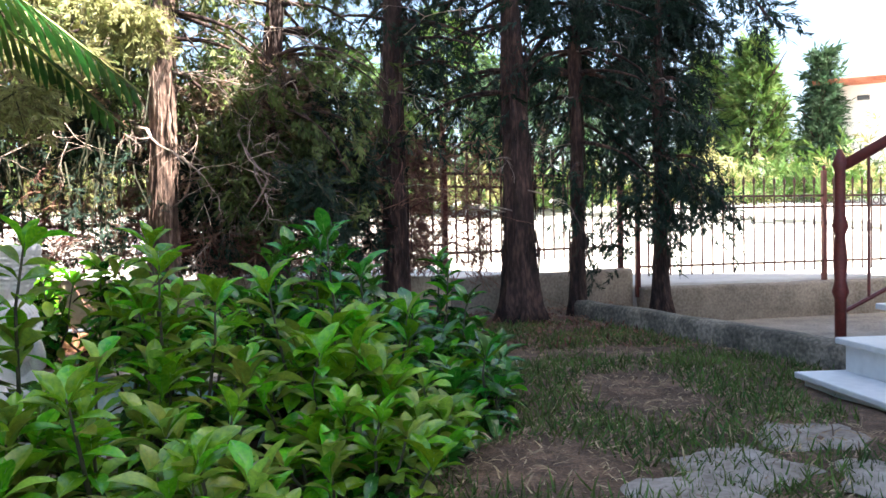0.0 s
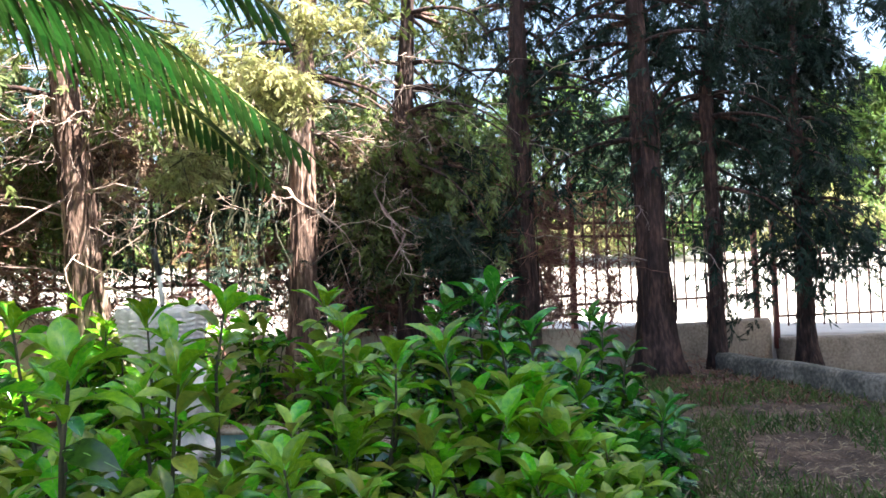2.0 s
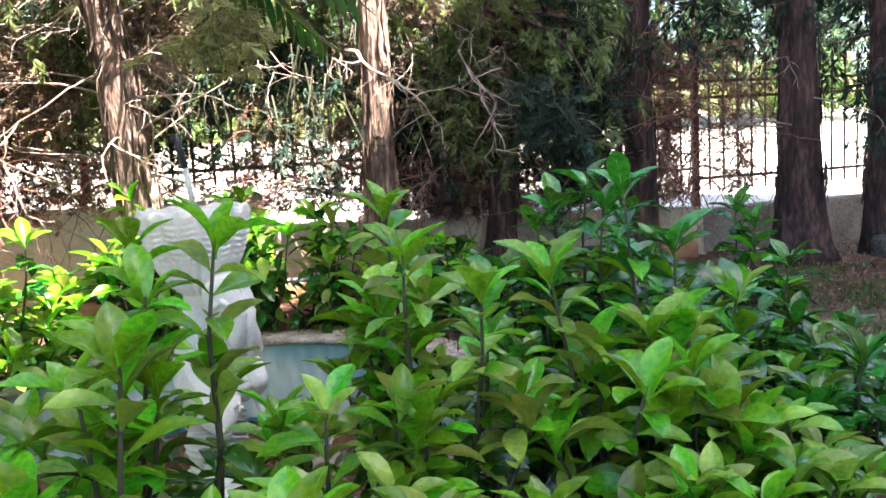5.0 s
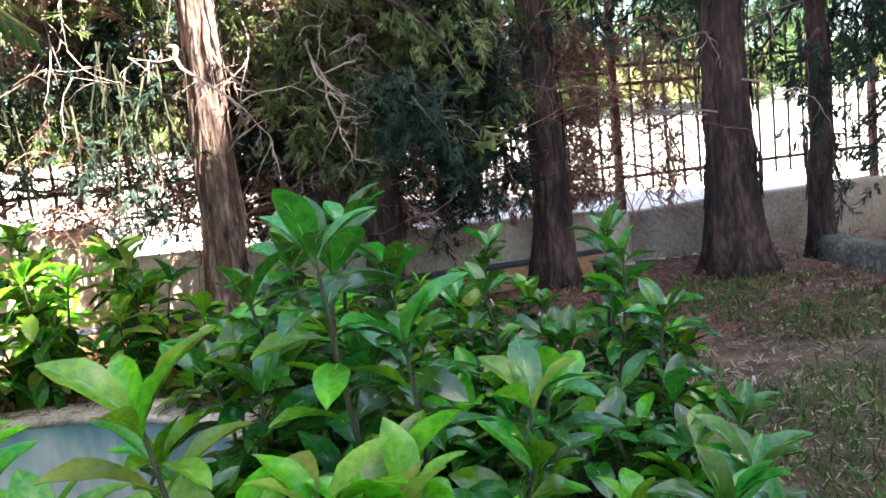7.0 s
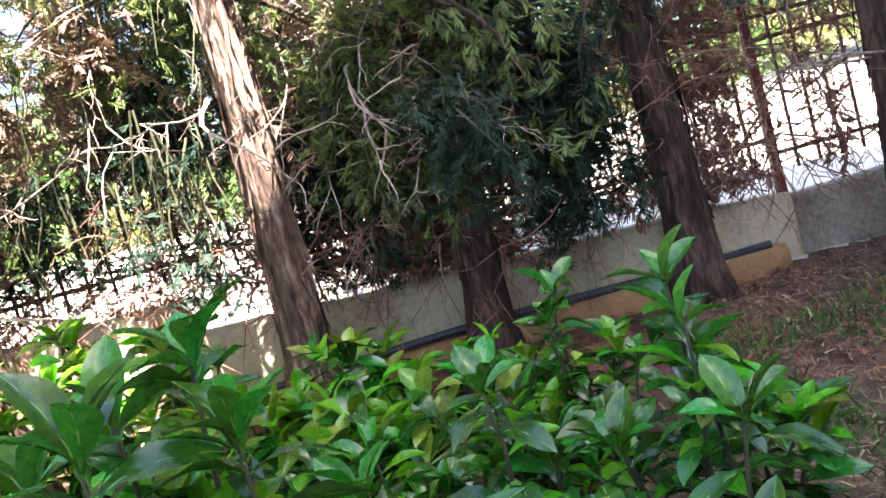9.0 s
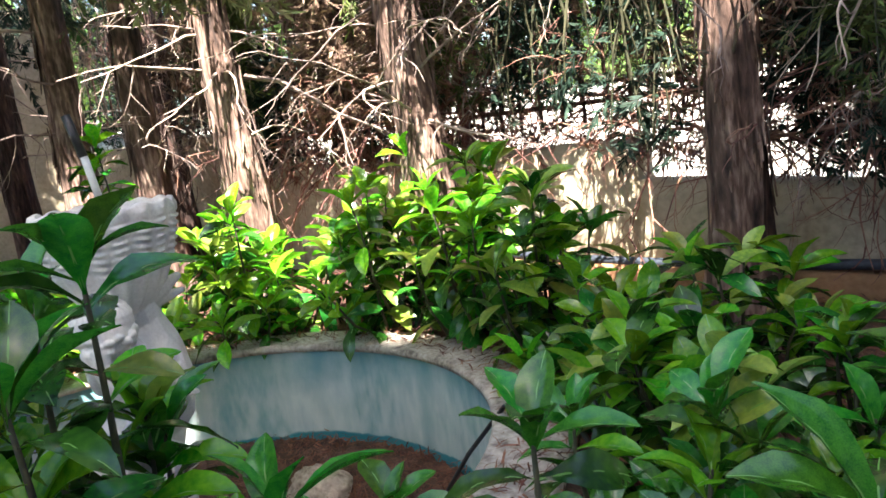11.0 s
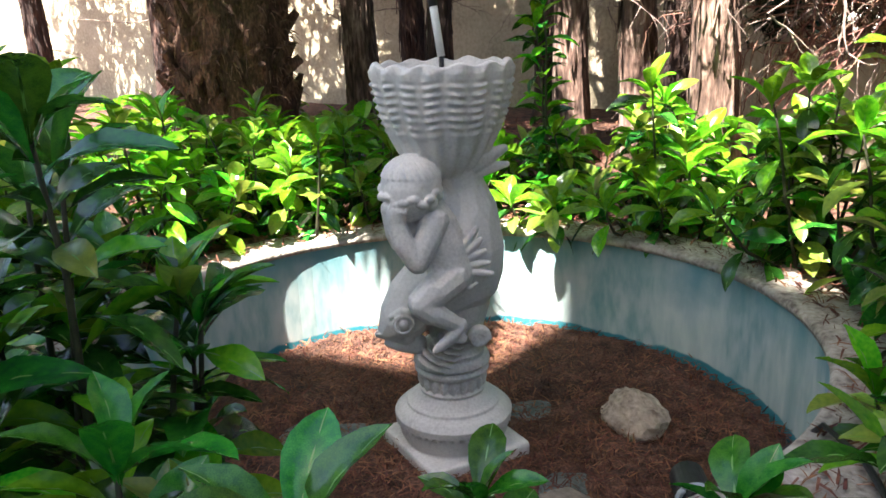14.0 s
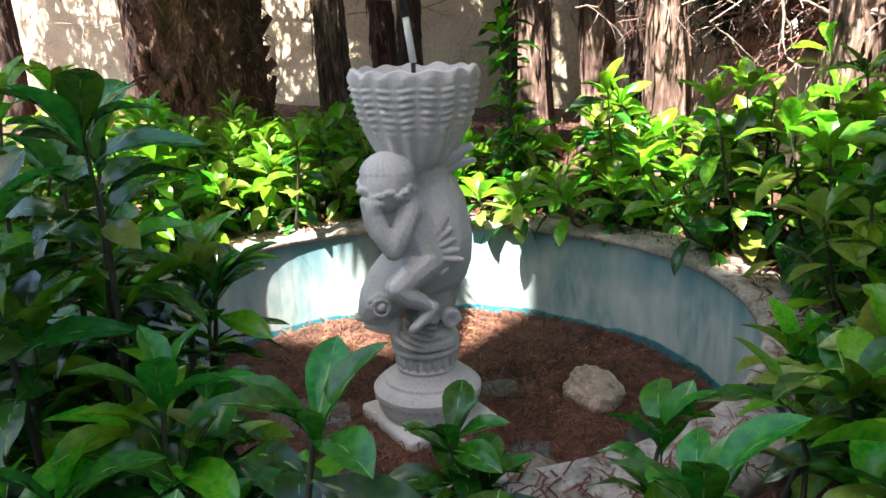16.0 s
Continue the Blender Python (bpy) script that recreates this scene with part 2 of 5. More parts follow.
def tube(bm, pts, radii, seg=8, rough=0.0, cap=True):
    """A tube swept along pts; rough: ridges as a share of the radius."""
    rings = []
    pts = [Vector(p) for p in pts]
    for i, p in enumerate(pts):
        d = (pts[min(i + 1, len(pts) - 1)] - pts[max(i - 1, 0)]).normalized()
        a = d.cross(Vector((0.3, 0.9, 0.1)) if abs(d.z) > 0.5 else Vector((0, 0, 1))).normalized()
        b = d.cross(a)
        ring = []
        for k in range(seg):
            an = 2 * math.pi * k / seg
            r = radii[i]
            if rough:
                r *= 1 + rough * noise.noise(Vector((math.cos(an) * 2.5, math.sin(an) * 2.5, p.z * 0.8 + p.x * 9)))
                r *= 1 + rough * 0.5 * math.sin(k * 2.3 + p.z * 1.1)
            ring.append(bm.verts.new(p + (a * math.cos(an) + b * math.sin(an)) * r))
        rings.append(ring)
    for r0, r1 in zip(rings, rings[1:]):
        for k in range(seg):
            bm.faces.new((r0[k], r0[(k + 1) % seg], r1[(k + 1) % seg], r1[k]))
    if cap:
        bm.faces.new(rings[0][::-1])
        bm.faces.new(rings[-1])


def lathe(bm, profile, seg=32, centre=(0, 0, 0), close=False):
    rings = []
    for r, z in profile:
        rings.append([bm.verts.new((centre[0] + r * math.cos(2 * math.pi * k / seg), centre[1] + r * math.sin(2 * math.pi * k / seg), centre[2] + z)) for k in range(seg)])
    pairs = list(zip(rings, rings[1:])) + ([(rings[-1], rings[0])] if close else [])
    for r0, r1 in pairs:
        for k in range(seg):
            bm.faces.new((r0[k], r0[(k + 1) % seg], r1[(k + 1) % seg], r1[k]))
    if not close:
        bm.faces.new(rings[0][::-1])
        bm.faces.new(rings[-1])


# leaf blade: obovate, folded along the rib, with a wavy edge; length 1 along +y
def blade(droop, fold, wave):
    """Corners, faces and slots of one leaf: slot 0 the blade, slot 1 the pale midrib."""
    stations = ((0.0, 0.012), (0.10, 0.03), (0.26, 0.105), (0.42, 0.165), (0.58, 0.195), (0.74, 0.185), (0.87, 0.125), (0.95, 0.06), (1.0, 0.006))
    v, f, slots = [], [], []
    for i, (y, w) in enumerate(stations):
        z = 0.10 * math.sin(math.pi * y * 0.8) - droop * y * y
        lift = fold * w
        v += [(-w, y, z + lift + wave * math.sin(i * 2.1)), (-0.55 * w, y, z + lift * 0.62), (0, y, z), (0.55 * w, y, z + lift * 0.62), (w, y, z + lift - wave * math.sin(i * 2.1 + 0.8))]
    for i in range(len(stations) - 1):
        for k in range(4):
            f.append((i * 5 + k, i * 5 + k + 1, i * 5 + k + 6, i * 5 + k + 5))
            slots.append(0)
    n = len(v)
    for i, (y, w) in enumerate(stations[::2]):
        z = v[i * 10 + 2][2] + 0.007
        h = 0.013 * (1 - 0.75 * y)
        v += [(-h, y, z), (h, y, z)]
    for i in range(4):
        f.append((n + 2 * i, n + 2 * i + 1, n + 2 * i + 3, n + 2 * i + 2))
        slots.append(1)
    return np.array(v, float), f, slots


def frames_of(d, twist):
    """Rotations that lay +y along each row of d, turned about it by twist."""
    d = d / np.linalg.norm(d, axis=1, keepdims=True)
    up = np.tile([0.0, 0.0, 1.0], (len(d), 1))
    s = np.cross(d, up)
    bad = np.linalg.norm(s, axis=1) < 0.05
    s[bad] = (1, 0, 0)
    s /= np.linalg.norm(s, axis=1, keepdims=True)
    u = np.cross(s, d)
    c, n = np.cos(twist)[:, None], np.sin(twist)[:, None]
    return np.stack([s * c + u * n, d, u * c - s * n], axis=2)


def scatter(verts, faces, places, rot, scale):
    """Copies of one small mesh at many places, as one list of corners and faces."""
    v = np.einsum("nij,kj->nki", rot, verts) * scale[:, None, None] + places[:, None, :]
    k = len(verts)
    out = [tuple(i + n * k for i in f) for n in range(len(places)) for f in faces]
    return v.reshape(-1, 3), out


# conifer sprig: a fan of narrow blades along +y
def sprig(blades, seed, width=0.038, spread=0.5):
    r = random.Random(seed)
    v, f = [], []
    for i in range(blades):
        y0 = 0.75 * i / blades
        a = r.uniform(-spread, spread) * 1.6
        ln = r.uniform(0.25, 0.5)
        c, s = math.cos(a), math.sin(a)
        k = len(v)
        z = r.uniform(-0.08, 0.08)
        v += [(0, y0, 0), (s * ln * 0.5 + width * c, y0 + c * ln * 0.5 - width * s, z), (s * ln, y0 + c * ln, z * 1.6), (s * ln * 0.5 - width * c, y0 + c * ln * 0.5 + width * s, z)]
        f.append((k, k + 1, k + 2, k + 3))
    return np.array(v), f


SPRIGS = [sprig(14, s) for s in range(3)]
rng = np.random.default_rng(7)
GROUND = 0.38
WALL_A, WALL_B = 2.6, 0.58


def wall_y(x):
    return WALL_A + WALL_B * x


def in_gap(p):
    """Whether a place lies in the open gap of the canopy above the sunlit stretch of wall."""
    run = math.cos(SUN_AZ), math.sin(SUN_AZ), math.tan(SUN_EL)
    k = (p[1] - WALL_A - WALL_B * p[0]) / (run[1] - WALL_B * run[0])
    x, z = p[0] - k * run[0], p[2] - k * run[2]
    return k > 0.05 and -1.58 < x < -0.54 and 0.2 < z < 1.2


def near_gap(p):
    """As in_gap, with room for a twig on either side."""
    return any(in_gap((p[0] + d, p[1], p[2])) for d in (-0.3, 0, 0.3))


def foliage(name, spots, directions, size, mat, parent, label=""):
    """Many small sprigs at the given spots, joined."""
    spots, directions = np.asarray(spots, float), np.asarray(directions, float)
    if parent:
        o = np.array(parent.location)
        keep = np.array([not in_gap(q + o) or n % 18 == 0 for n, q in enumerate(spots)])
        spots, directions = spots[keep], directions[keep]
    vs, fs, base = [], [], 0
    pick = rng.integers(0, len(SPRIGS), len(spots))
    for k, (sv, sf) in enumerate(SPRIGS):
        m = pick == k
        if not m.any():
            continue
        n = int(m.sum())
        v, f = scatter(sv, sf, spots[m], frames_of(directions[m], rng.uniform(-1.2, 1.2, n)), size * rng.uniform(0.6, 1.4, n))
        vs.append(v)
        fs += [tuple(i + base for i in q) for q in f]
        base += len(v)
    ob = part_data(name, np.concatenate(vs), fs, mat, parent, label)
    return tagged(ob, kind="stuff")


def twig_mesh(bm, start, direction, length, radius, r, curl=0.5, forks=2):
    """One dry crooked twig with side twigs."""
    p, d = Vector(start), Vector(direction).normalized()
    pts, n = [p.copy()], 5
    for i in range(n):
        d = (d + Vector((r.uniform(-1, 1), r.uniform(-1, 1), r.uniform(-1.1, 0.7))) * curl * 0.45).normalized()
        p = p + d * length / n
        pts.append(p.copy())
        if forks and i > 0 and r.random() < 0.6:
            side = (d + Vector((r.uniform(-1, 1), r.uniform(-1, 1), r.uniform(-1, 0.5)))).normalized()
            twig_mesh(bm, p, side, length * r.uniform(0.3, 0.55), radius * 0.55, r, curl, forks - 1)
    tube(bm, pts, [radius * (1 - 0.75 * i / n) for i in range(n + 1)], 4)


# ---- ground, walls, fence ----
def kerb_x(y):
    return 3.22 + (3.1 - y) * 0.386


def out_side(x, y):
    """Metres beyond the boundary wall; negative inside the garden."""
    d = (y - wall_y(x)) / math.hypot(1, WALL_B)
    if x > 3.9:
        d = y - (4.88 + 0.22 * (x - 3.9))
    if x < -5.6:
        d = (-5.72 + (y + 0.65) * 0.09) - x if y < -0.65 else max(d, 0.2)
    return d


def build_ground():
    near = np.arange(-8, 8.01, 0.1)
    far = np.array([9, 10.5, 12.5, 15, 18, 22, 28, 36, 50, 80, 150, 400, 1500])
    c = np.concatenate([-far[::-1], near, far])
    vs, idx, fs, mats = [], {}, [], []
    for i, x in enumerate(c):
        for j, y in enumerate(c):
            o = out_side(x, y)
            if o > 0.09:
                z = 0.5 + min(o, 16) * 0.095
            else:
                z = GROUND + 0.035 * noise.noise(Vector((x * 1.1, y * 1.1, 0))) + 0.012 * noise.noise(Vector((x * 5, y * 5, 3)))
                if x > kerb_x(y) + 0.06 and y > 0.4:
                    z = 0.12
            if math.hypot(x, y) < 1.35:
                z = min(z, 0.385)
            idx[i, j] = len(vs)
            vs.append((x, y, z))
    for i in range(len(c) - 1):
        for j in range(len(c) - 1):
            x, y = (c[i] + c[i + 1]) / 2, (c[j] + c[j + 1]) / 2
            if math.hypot(x, y) < 1.08:
                continue
            fs.append((idx[i, j], idx[i + 1, j], idx[i + 1, j + 1], idx[i, j + 1]))
            o = out_side(x, y)
            litter = y > 1.9 + 0.5 * noise.noise(Vector((x, y, 1))) or x < 1.2
            mats.append(2 if o > 0 else 3 if (x > kerb_x(y) and y > 0.4) else 0 if litter else 1)
    ob = part_data("ground", vs, fs, M_LITTER, smooth=True)
    for m in (M_SOIL, M_ROAD, M_CONC):
        ob.data.materials.append(m)
    ob.data.polygons.foreach_set("material_index", mats)
    return tagged(ob, "brown needle litter and thin dry lawn", "ground", kind="structure")


build_ground()


def wall_strip(name, p0, p1, z0, z1, thick, mat, label, wobble=0.012, z1b=None):
    """An upright rendered wall with a worn, rounded top from p0 to p1."""
    bm = bmesh.new()
    a, b = Vector((*p0, 0)), Vector((*p1, 0))
    d = (b - a).normalized()
    n = Vector((-d.y, d.x, 0))
    count = max(2, int((b - a).length / 0.12))
    rings = []
    for i in range(count + 1):
        p = a.lerp(b, i / count)
        top = z1 if z1b is None else z1 + (z1b - z1) * i / count
        top += wobble * noise.noise(p * 1.7)
        ring = []
        for o, z in ((-0.5, z0), (-0.5, (z0 + top) / 2), (-0.5, top - 0.03), (-0.36, top), (0.36, top), (0.5, top - 0.03), (0.5, z0)):
            w = wobble * noise.noise(p * 2.3 + Vector((o * 4, 0, z * 3)))
            ring.append(bm.verts.new(p + n * (o * thick + w) + Vector((0, 0, z))))
        rings.append(ring)
    for r0, r1 in zip(rings, rings[1:]):
        for k in range(6):
            bm.faces.new((r0[k], r0[k + 1], r1[k + 1], r1[k]))
    bm.faces.new(rings[0])
    bm.faces.new(rings[-1][::-1])
    bmesh.ops.recalc_face_normals(bm, faces=bm.faces[:])
    return tagged(part(name, bm, mat, smooth=True), label, "wall", kind="structure")


T = 0.2
OFF = 0.115


def wp(x):
    """A point on the boundary wall's middle line."""
    return (x - 0.058, wall_y(x) + 0.1)


wall_strip("wall_east", wp(2.0), wp(3.92), 0.1, 0.71, T, M_CONC, "low grey concrete boundary wall under the iron fence")
wall_strip("wall_middle", wp(-0.8), wp(1.995), 0.1, 0.86, T, M_PLASTER, "low rough-plastered boundary wall behind the conifers", 0.02, z1b=0.74)
wall_strip("wall_west", wp(-2.98), wp(-0.805), 0.1, 1.05, T, M_PLASTER, "sunlit beige plastered boundary wall", 0.02)
wall_strip("wall_corner", wp(-5.7), wp(-2.985), 0.1, 1.36, T, M_PLASTER, "taller beige plastered boundary wall section", 0.015)
wall_strip("wall_back", (-5.75, -0.62), (-6.7, -11), 0.1, 2.7, T, M_PLASTER, "tall beige garden wall behind the palm", 0.015)
wall_strip("wall_drive", (3.98, 4.93), (8.5, 5.95), -0.1, 0.5, T, M_CONC, "concrete wall along the sunken drive", 0.01)
wall_strip("kerb_wall", (kerb_x(3.4), 3.4), (kerb_x(0.75), 0.75), 0.0, 0.53, 0.16, M_KERB, "low weathered concrete kerb edging the lawn", 0.015)
wall_strip("ledge", (-1.9, wall_y(-1.9) - 0.10), (1.9, wall_y(1.9) - 0.10), 0.2, 0.5, 0.12, M_TERRA, "terracotta edging at the foot of the wall", 0.012)

bm = bmesh.new()
tube(bm, [(x, wall_y(x) - 0.125, 0.525 + 0.012 * math.sin(x * 3)) for x in np.linspace(-1.85, 1.85, 24)], [0.022] * 24, 8)
tagged(part("irrigation_pipe", bm, M_PIPE, smooth=True), "dark plastic irrigation pipe lying on the edging", "pipe")


def fence_section(p0, p1, low, label, rosettes=True):
    """Iron fence: two posts, three rails and pointed bars about 12 cm apart, with rings between the upper rails."""
    a, b = Vector((*p0, low)), Vector((*p1, low))
    length = (b - a).length
    ang = math.degrees(math.atan2(b.y - a.y, b.x - a.x))
    f = thing("iron_fence", a.x, a.y, low, label, "fence", "fence panels on the wall", ang)
    h = 1.05
    for z, name in ((0.10, "rail"), (h - 0.34, "rail"), (h - 0.22, "rail")):
        bm = bmesh.new()
        box(bm, 0, -0.008, z - 0.012, length, 0.008, z + 0.012, 0.003)
        part(name, bm, M_IRON, f)
    count = int(length / 0.124)
    bar = ring = None
    for i in range(1, count):
        x = length * i / count
        if bar is None:
            bm = bmesh.new()
            tube(bm, [(0, 0, 0), (0, 0, h - 0.09), (0, 0, h - 0.085), (0, 0, h - 0.05), (0, 0, h)], [0.010, 0.010, 0.015, 0.017, 0.001], 6)
            bar = mesh_of("bar", bm, M_IRON)
        o = new("bar", bar)
        o.parent, o.location = f, (x, 0, 0)
        if rosettes:
            if ring is None:
                bm = bmesh.new()
                tube(bm, [(0.036 * math.cos(t), 0, 0.036 * math.sin(t)) for t in np.linspace(0, 2 * math.pi, 13)], [0.006] * 13, 4, cap=False)
                ring = mesh_of("ring", bm, M_IRON)
            o = new("ring", ring)
            o.parent, o.location = f, (x - length / count / 2, 0, h - 0.28)
    bm = bmesh.new()
    box(bm, -0.024, -0.024, -0.22, 0.024, 0.024, h + 0.06, 0.005)
    tube(bm, [(0, 0, h + 0.06), (0, 0, h + 0.09), (0, 0, h + 0.12)], [0.012, 0.026, 0.004], 8)
    part("post", bm, M_RED, f, "red-painted square post with a ball top")
    return f


def fp(x):
    return (x - 0.058, wall_y(x) + 0.1)


IRON = "rusty brown iron fence with pointed bars and ring frieze"
fence_section(fp(3.86), fp(2.0), 0.84, IRON)
fence_section(fp(2.0), fp(0.15), 0.92, IRON)
fence_section(fp(0.15), fp(-1.7), 1.14, IRON)
fence_section(fp(-1.7), fp(-3.6), 1.3, IRON)
fence_section(fp(-3.6), fp(-5.6), 1.46, IRON)
fence_section((3.98, 4.93), (6.2, 5.43), 0.62, IRON)
fence_section((6.2, 5.43), (8.4, 5.93), 0.62, IRON)

# ---- marble stairs, rail and house ----
stairs = thing("marble_stairs", 3.66, 0.55, 0.0, "white marble garden stairs rising beside the lawn", "stairs", rz=5)
for k in range(9):
    bm = bmesh.new()
    box(bm, 0.215 * k + 0.02, -2.2, 0.0 if k else 0.1, 0.215 * k + 0.36, 0, GROUND + 0.022 + 0.165 * k)
    part("riser", bm, M_MARBLE, stairs)
    bm = bmesh.new()
    box(bm, 0.215 * k - 0.02, -2.22, GROUND + 0.024 + 0.165 * k, 0.215 * k + 0.34, 0.03, GROUND + 0.055 + 0.165 * k, 0.006)
    part("tread", bm, M_MARBLE, stairs)
rail = thing("stair_railing", 4.08, 0.98, 0.55, "red-painted iron stair railing with a turned newel post", "railing", rz=-6)
bm = bmesh.new()
lathe(bm, [(0.03, -0.5), (0.03, 0.2), (0.045, 0.24), (0.03, 0.3), (0.038, 0.42), (0.026, 0.55), (0.042, 0.6), (0.028, 0.66), (0.028, 0.9), (0.04, 0.94), (0.012, 1.02)], 12)
part("newel", bm, M_RED, rail, smooth=True)
bm = bmesh.new()
tube(bm, [(0, 0, 0.92), (1.1, 0, 1.55), (2.2, 0, 2.15)], [0.03, 0.03, 0.03], 8)
part("handrail", bm, M_RED, rail, smooth=True)
bm = bmesh.new()
tube(bm, [(0, 0, 0.12), (2.2, 0, 1.35)], [0.012, 0.012], 6)
part("lower_rail", bm, M_RED, rail)
for k in range(1, 15):
    bm = bmesh.new()
    tube(bm, [(k * 0.15, 0, 0.12 + k * 0.084), (k * 0.15, 0, 0.92 + k * 0.084)], [0.008, 0.008], 6)
    part("baluster", bm, M_RED, rail)

# Added out of view as a sun blocker beside the garden.
house = thing("house", 6.3, 0.0, 0.0, "unseen white house block, stepped to shape the garden's sun and shade", "house")
# Each section's height sets where basin, coping and boundary wall catch the sun.
for y0, y1, top in ((-9.5, -2.05, 10.5), (-2.05, -1.2, 12.0), (-1.2, 4.0, 11.12)):
    bm = bmesh.new()
    box(bm, 0, y0, 0, 7, y1 - 0.003, top)
    part("wall", bm, M_WHITE, house)
    bm = bmesh.new()
    box(bm, -0.12, y0, top, 7.1, y1 - 0.003, top + 0.12)
    part("roof", bm, M_TILE, house)


# ---- fountain ----
def build_basin():
    b = thing("fountain_basin", 0, 0, 0, "round fountain basin with faded blue painted inside, empty of water", "basin")
    bm = bmesh.new()
    lathe(bm, [(1.0, -0.05), (1.0, 0.408), (1.07, 0.408), (1.07, -0.05)], 96, close=True)
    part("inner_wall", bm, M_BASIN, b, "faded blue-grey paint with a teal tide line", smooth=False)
    bm = bmesh.new()
    lathe(bm, [(1.0, -0.06), (1.0, 0.0), (0.5, 0.004), (0.02, 0.004), (0.02, -0.06)], 64, close=True)
    part("floor", bm, M_SLATE, b, "dark damp cement floor")
    bm = bmesh.new()
    prof = [(0.988, 0.40), (0.985, 0.416), (0.995, 0.428), (1.10, 0.432), (1.18, 0.426), (1.21, 0.41), (1.21, 0.30), (1.075, 0.30), (1.075, 0.40)]
    lathe(bm, prof, 120, close=True)
    for v in bm.verts:
        if math.hypot(v.co.x, v.co.y) > 1.05:
            k = 0.014 * noise.noise(v.co * 4)
            v.co.x += v.co.x * k
            v.co.y += v.co.y * k
            v.co.z += 0.006 * noise.noise(v.co * 7)
    part("rim", bm, M_RIM, b, "rough grey concrete coping with needle litter", smooth=True)
    return b


build_basin()


def blob(bm, centre, radii, rot=(0, 0, 0), sub=3):
    r = bmesh.ops.create_icosphere(bm, subdivisions=sub, radius=1)
    bmesh.ops.transform(bm, matrix=Matrix.LocRotScale(centre, Euler([radians(a) for a in rot]), radii), verts=r["verts"])


def chain(bm, pts, n=10):
    """Round body through points (x, y, z, r), as close-set spheres."""
    for p, q in zip(pts, pts[1:]):
        for i in range(n):
            k = i / n
            v = [p[j] + (q[j] - p[j]) * k for j in range(4)]
            blob(bm, v[:3], (v[3],) * 3, sub=2)
    blob(bm, pts[-1][:3], (pts[-1][3],) * 3, sub=2)


def ringlet(bm, centre, radius, thick, tilt=(90, 0, 0), n=18, turns=1.0):
    """A coiled bead of stone, used for the eye and the scroll."""
    m = Matrix.LocRotScale(centre, Euler([radians(a) for a in tilt]), None)
    for k in range(int(n * turns)):
        a = 2 * math.pi * k / n
        q = radius * (1 - 0.55 * k / (n * turns) if turns > 1 else 1)
        blob(bm, m @ Vector((q * math.cos(a), q * math.sin(a), 0)), (thick,) * 3, sub=1)


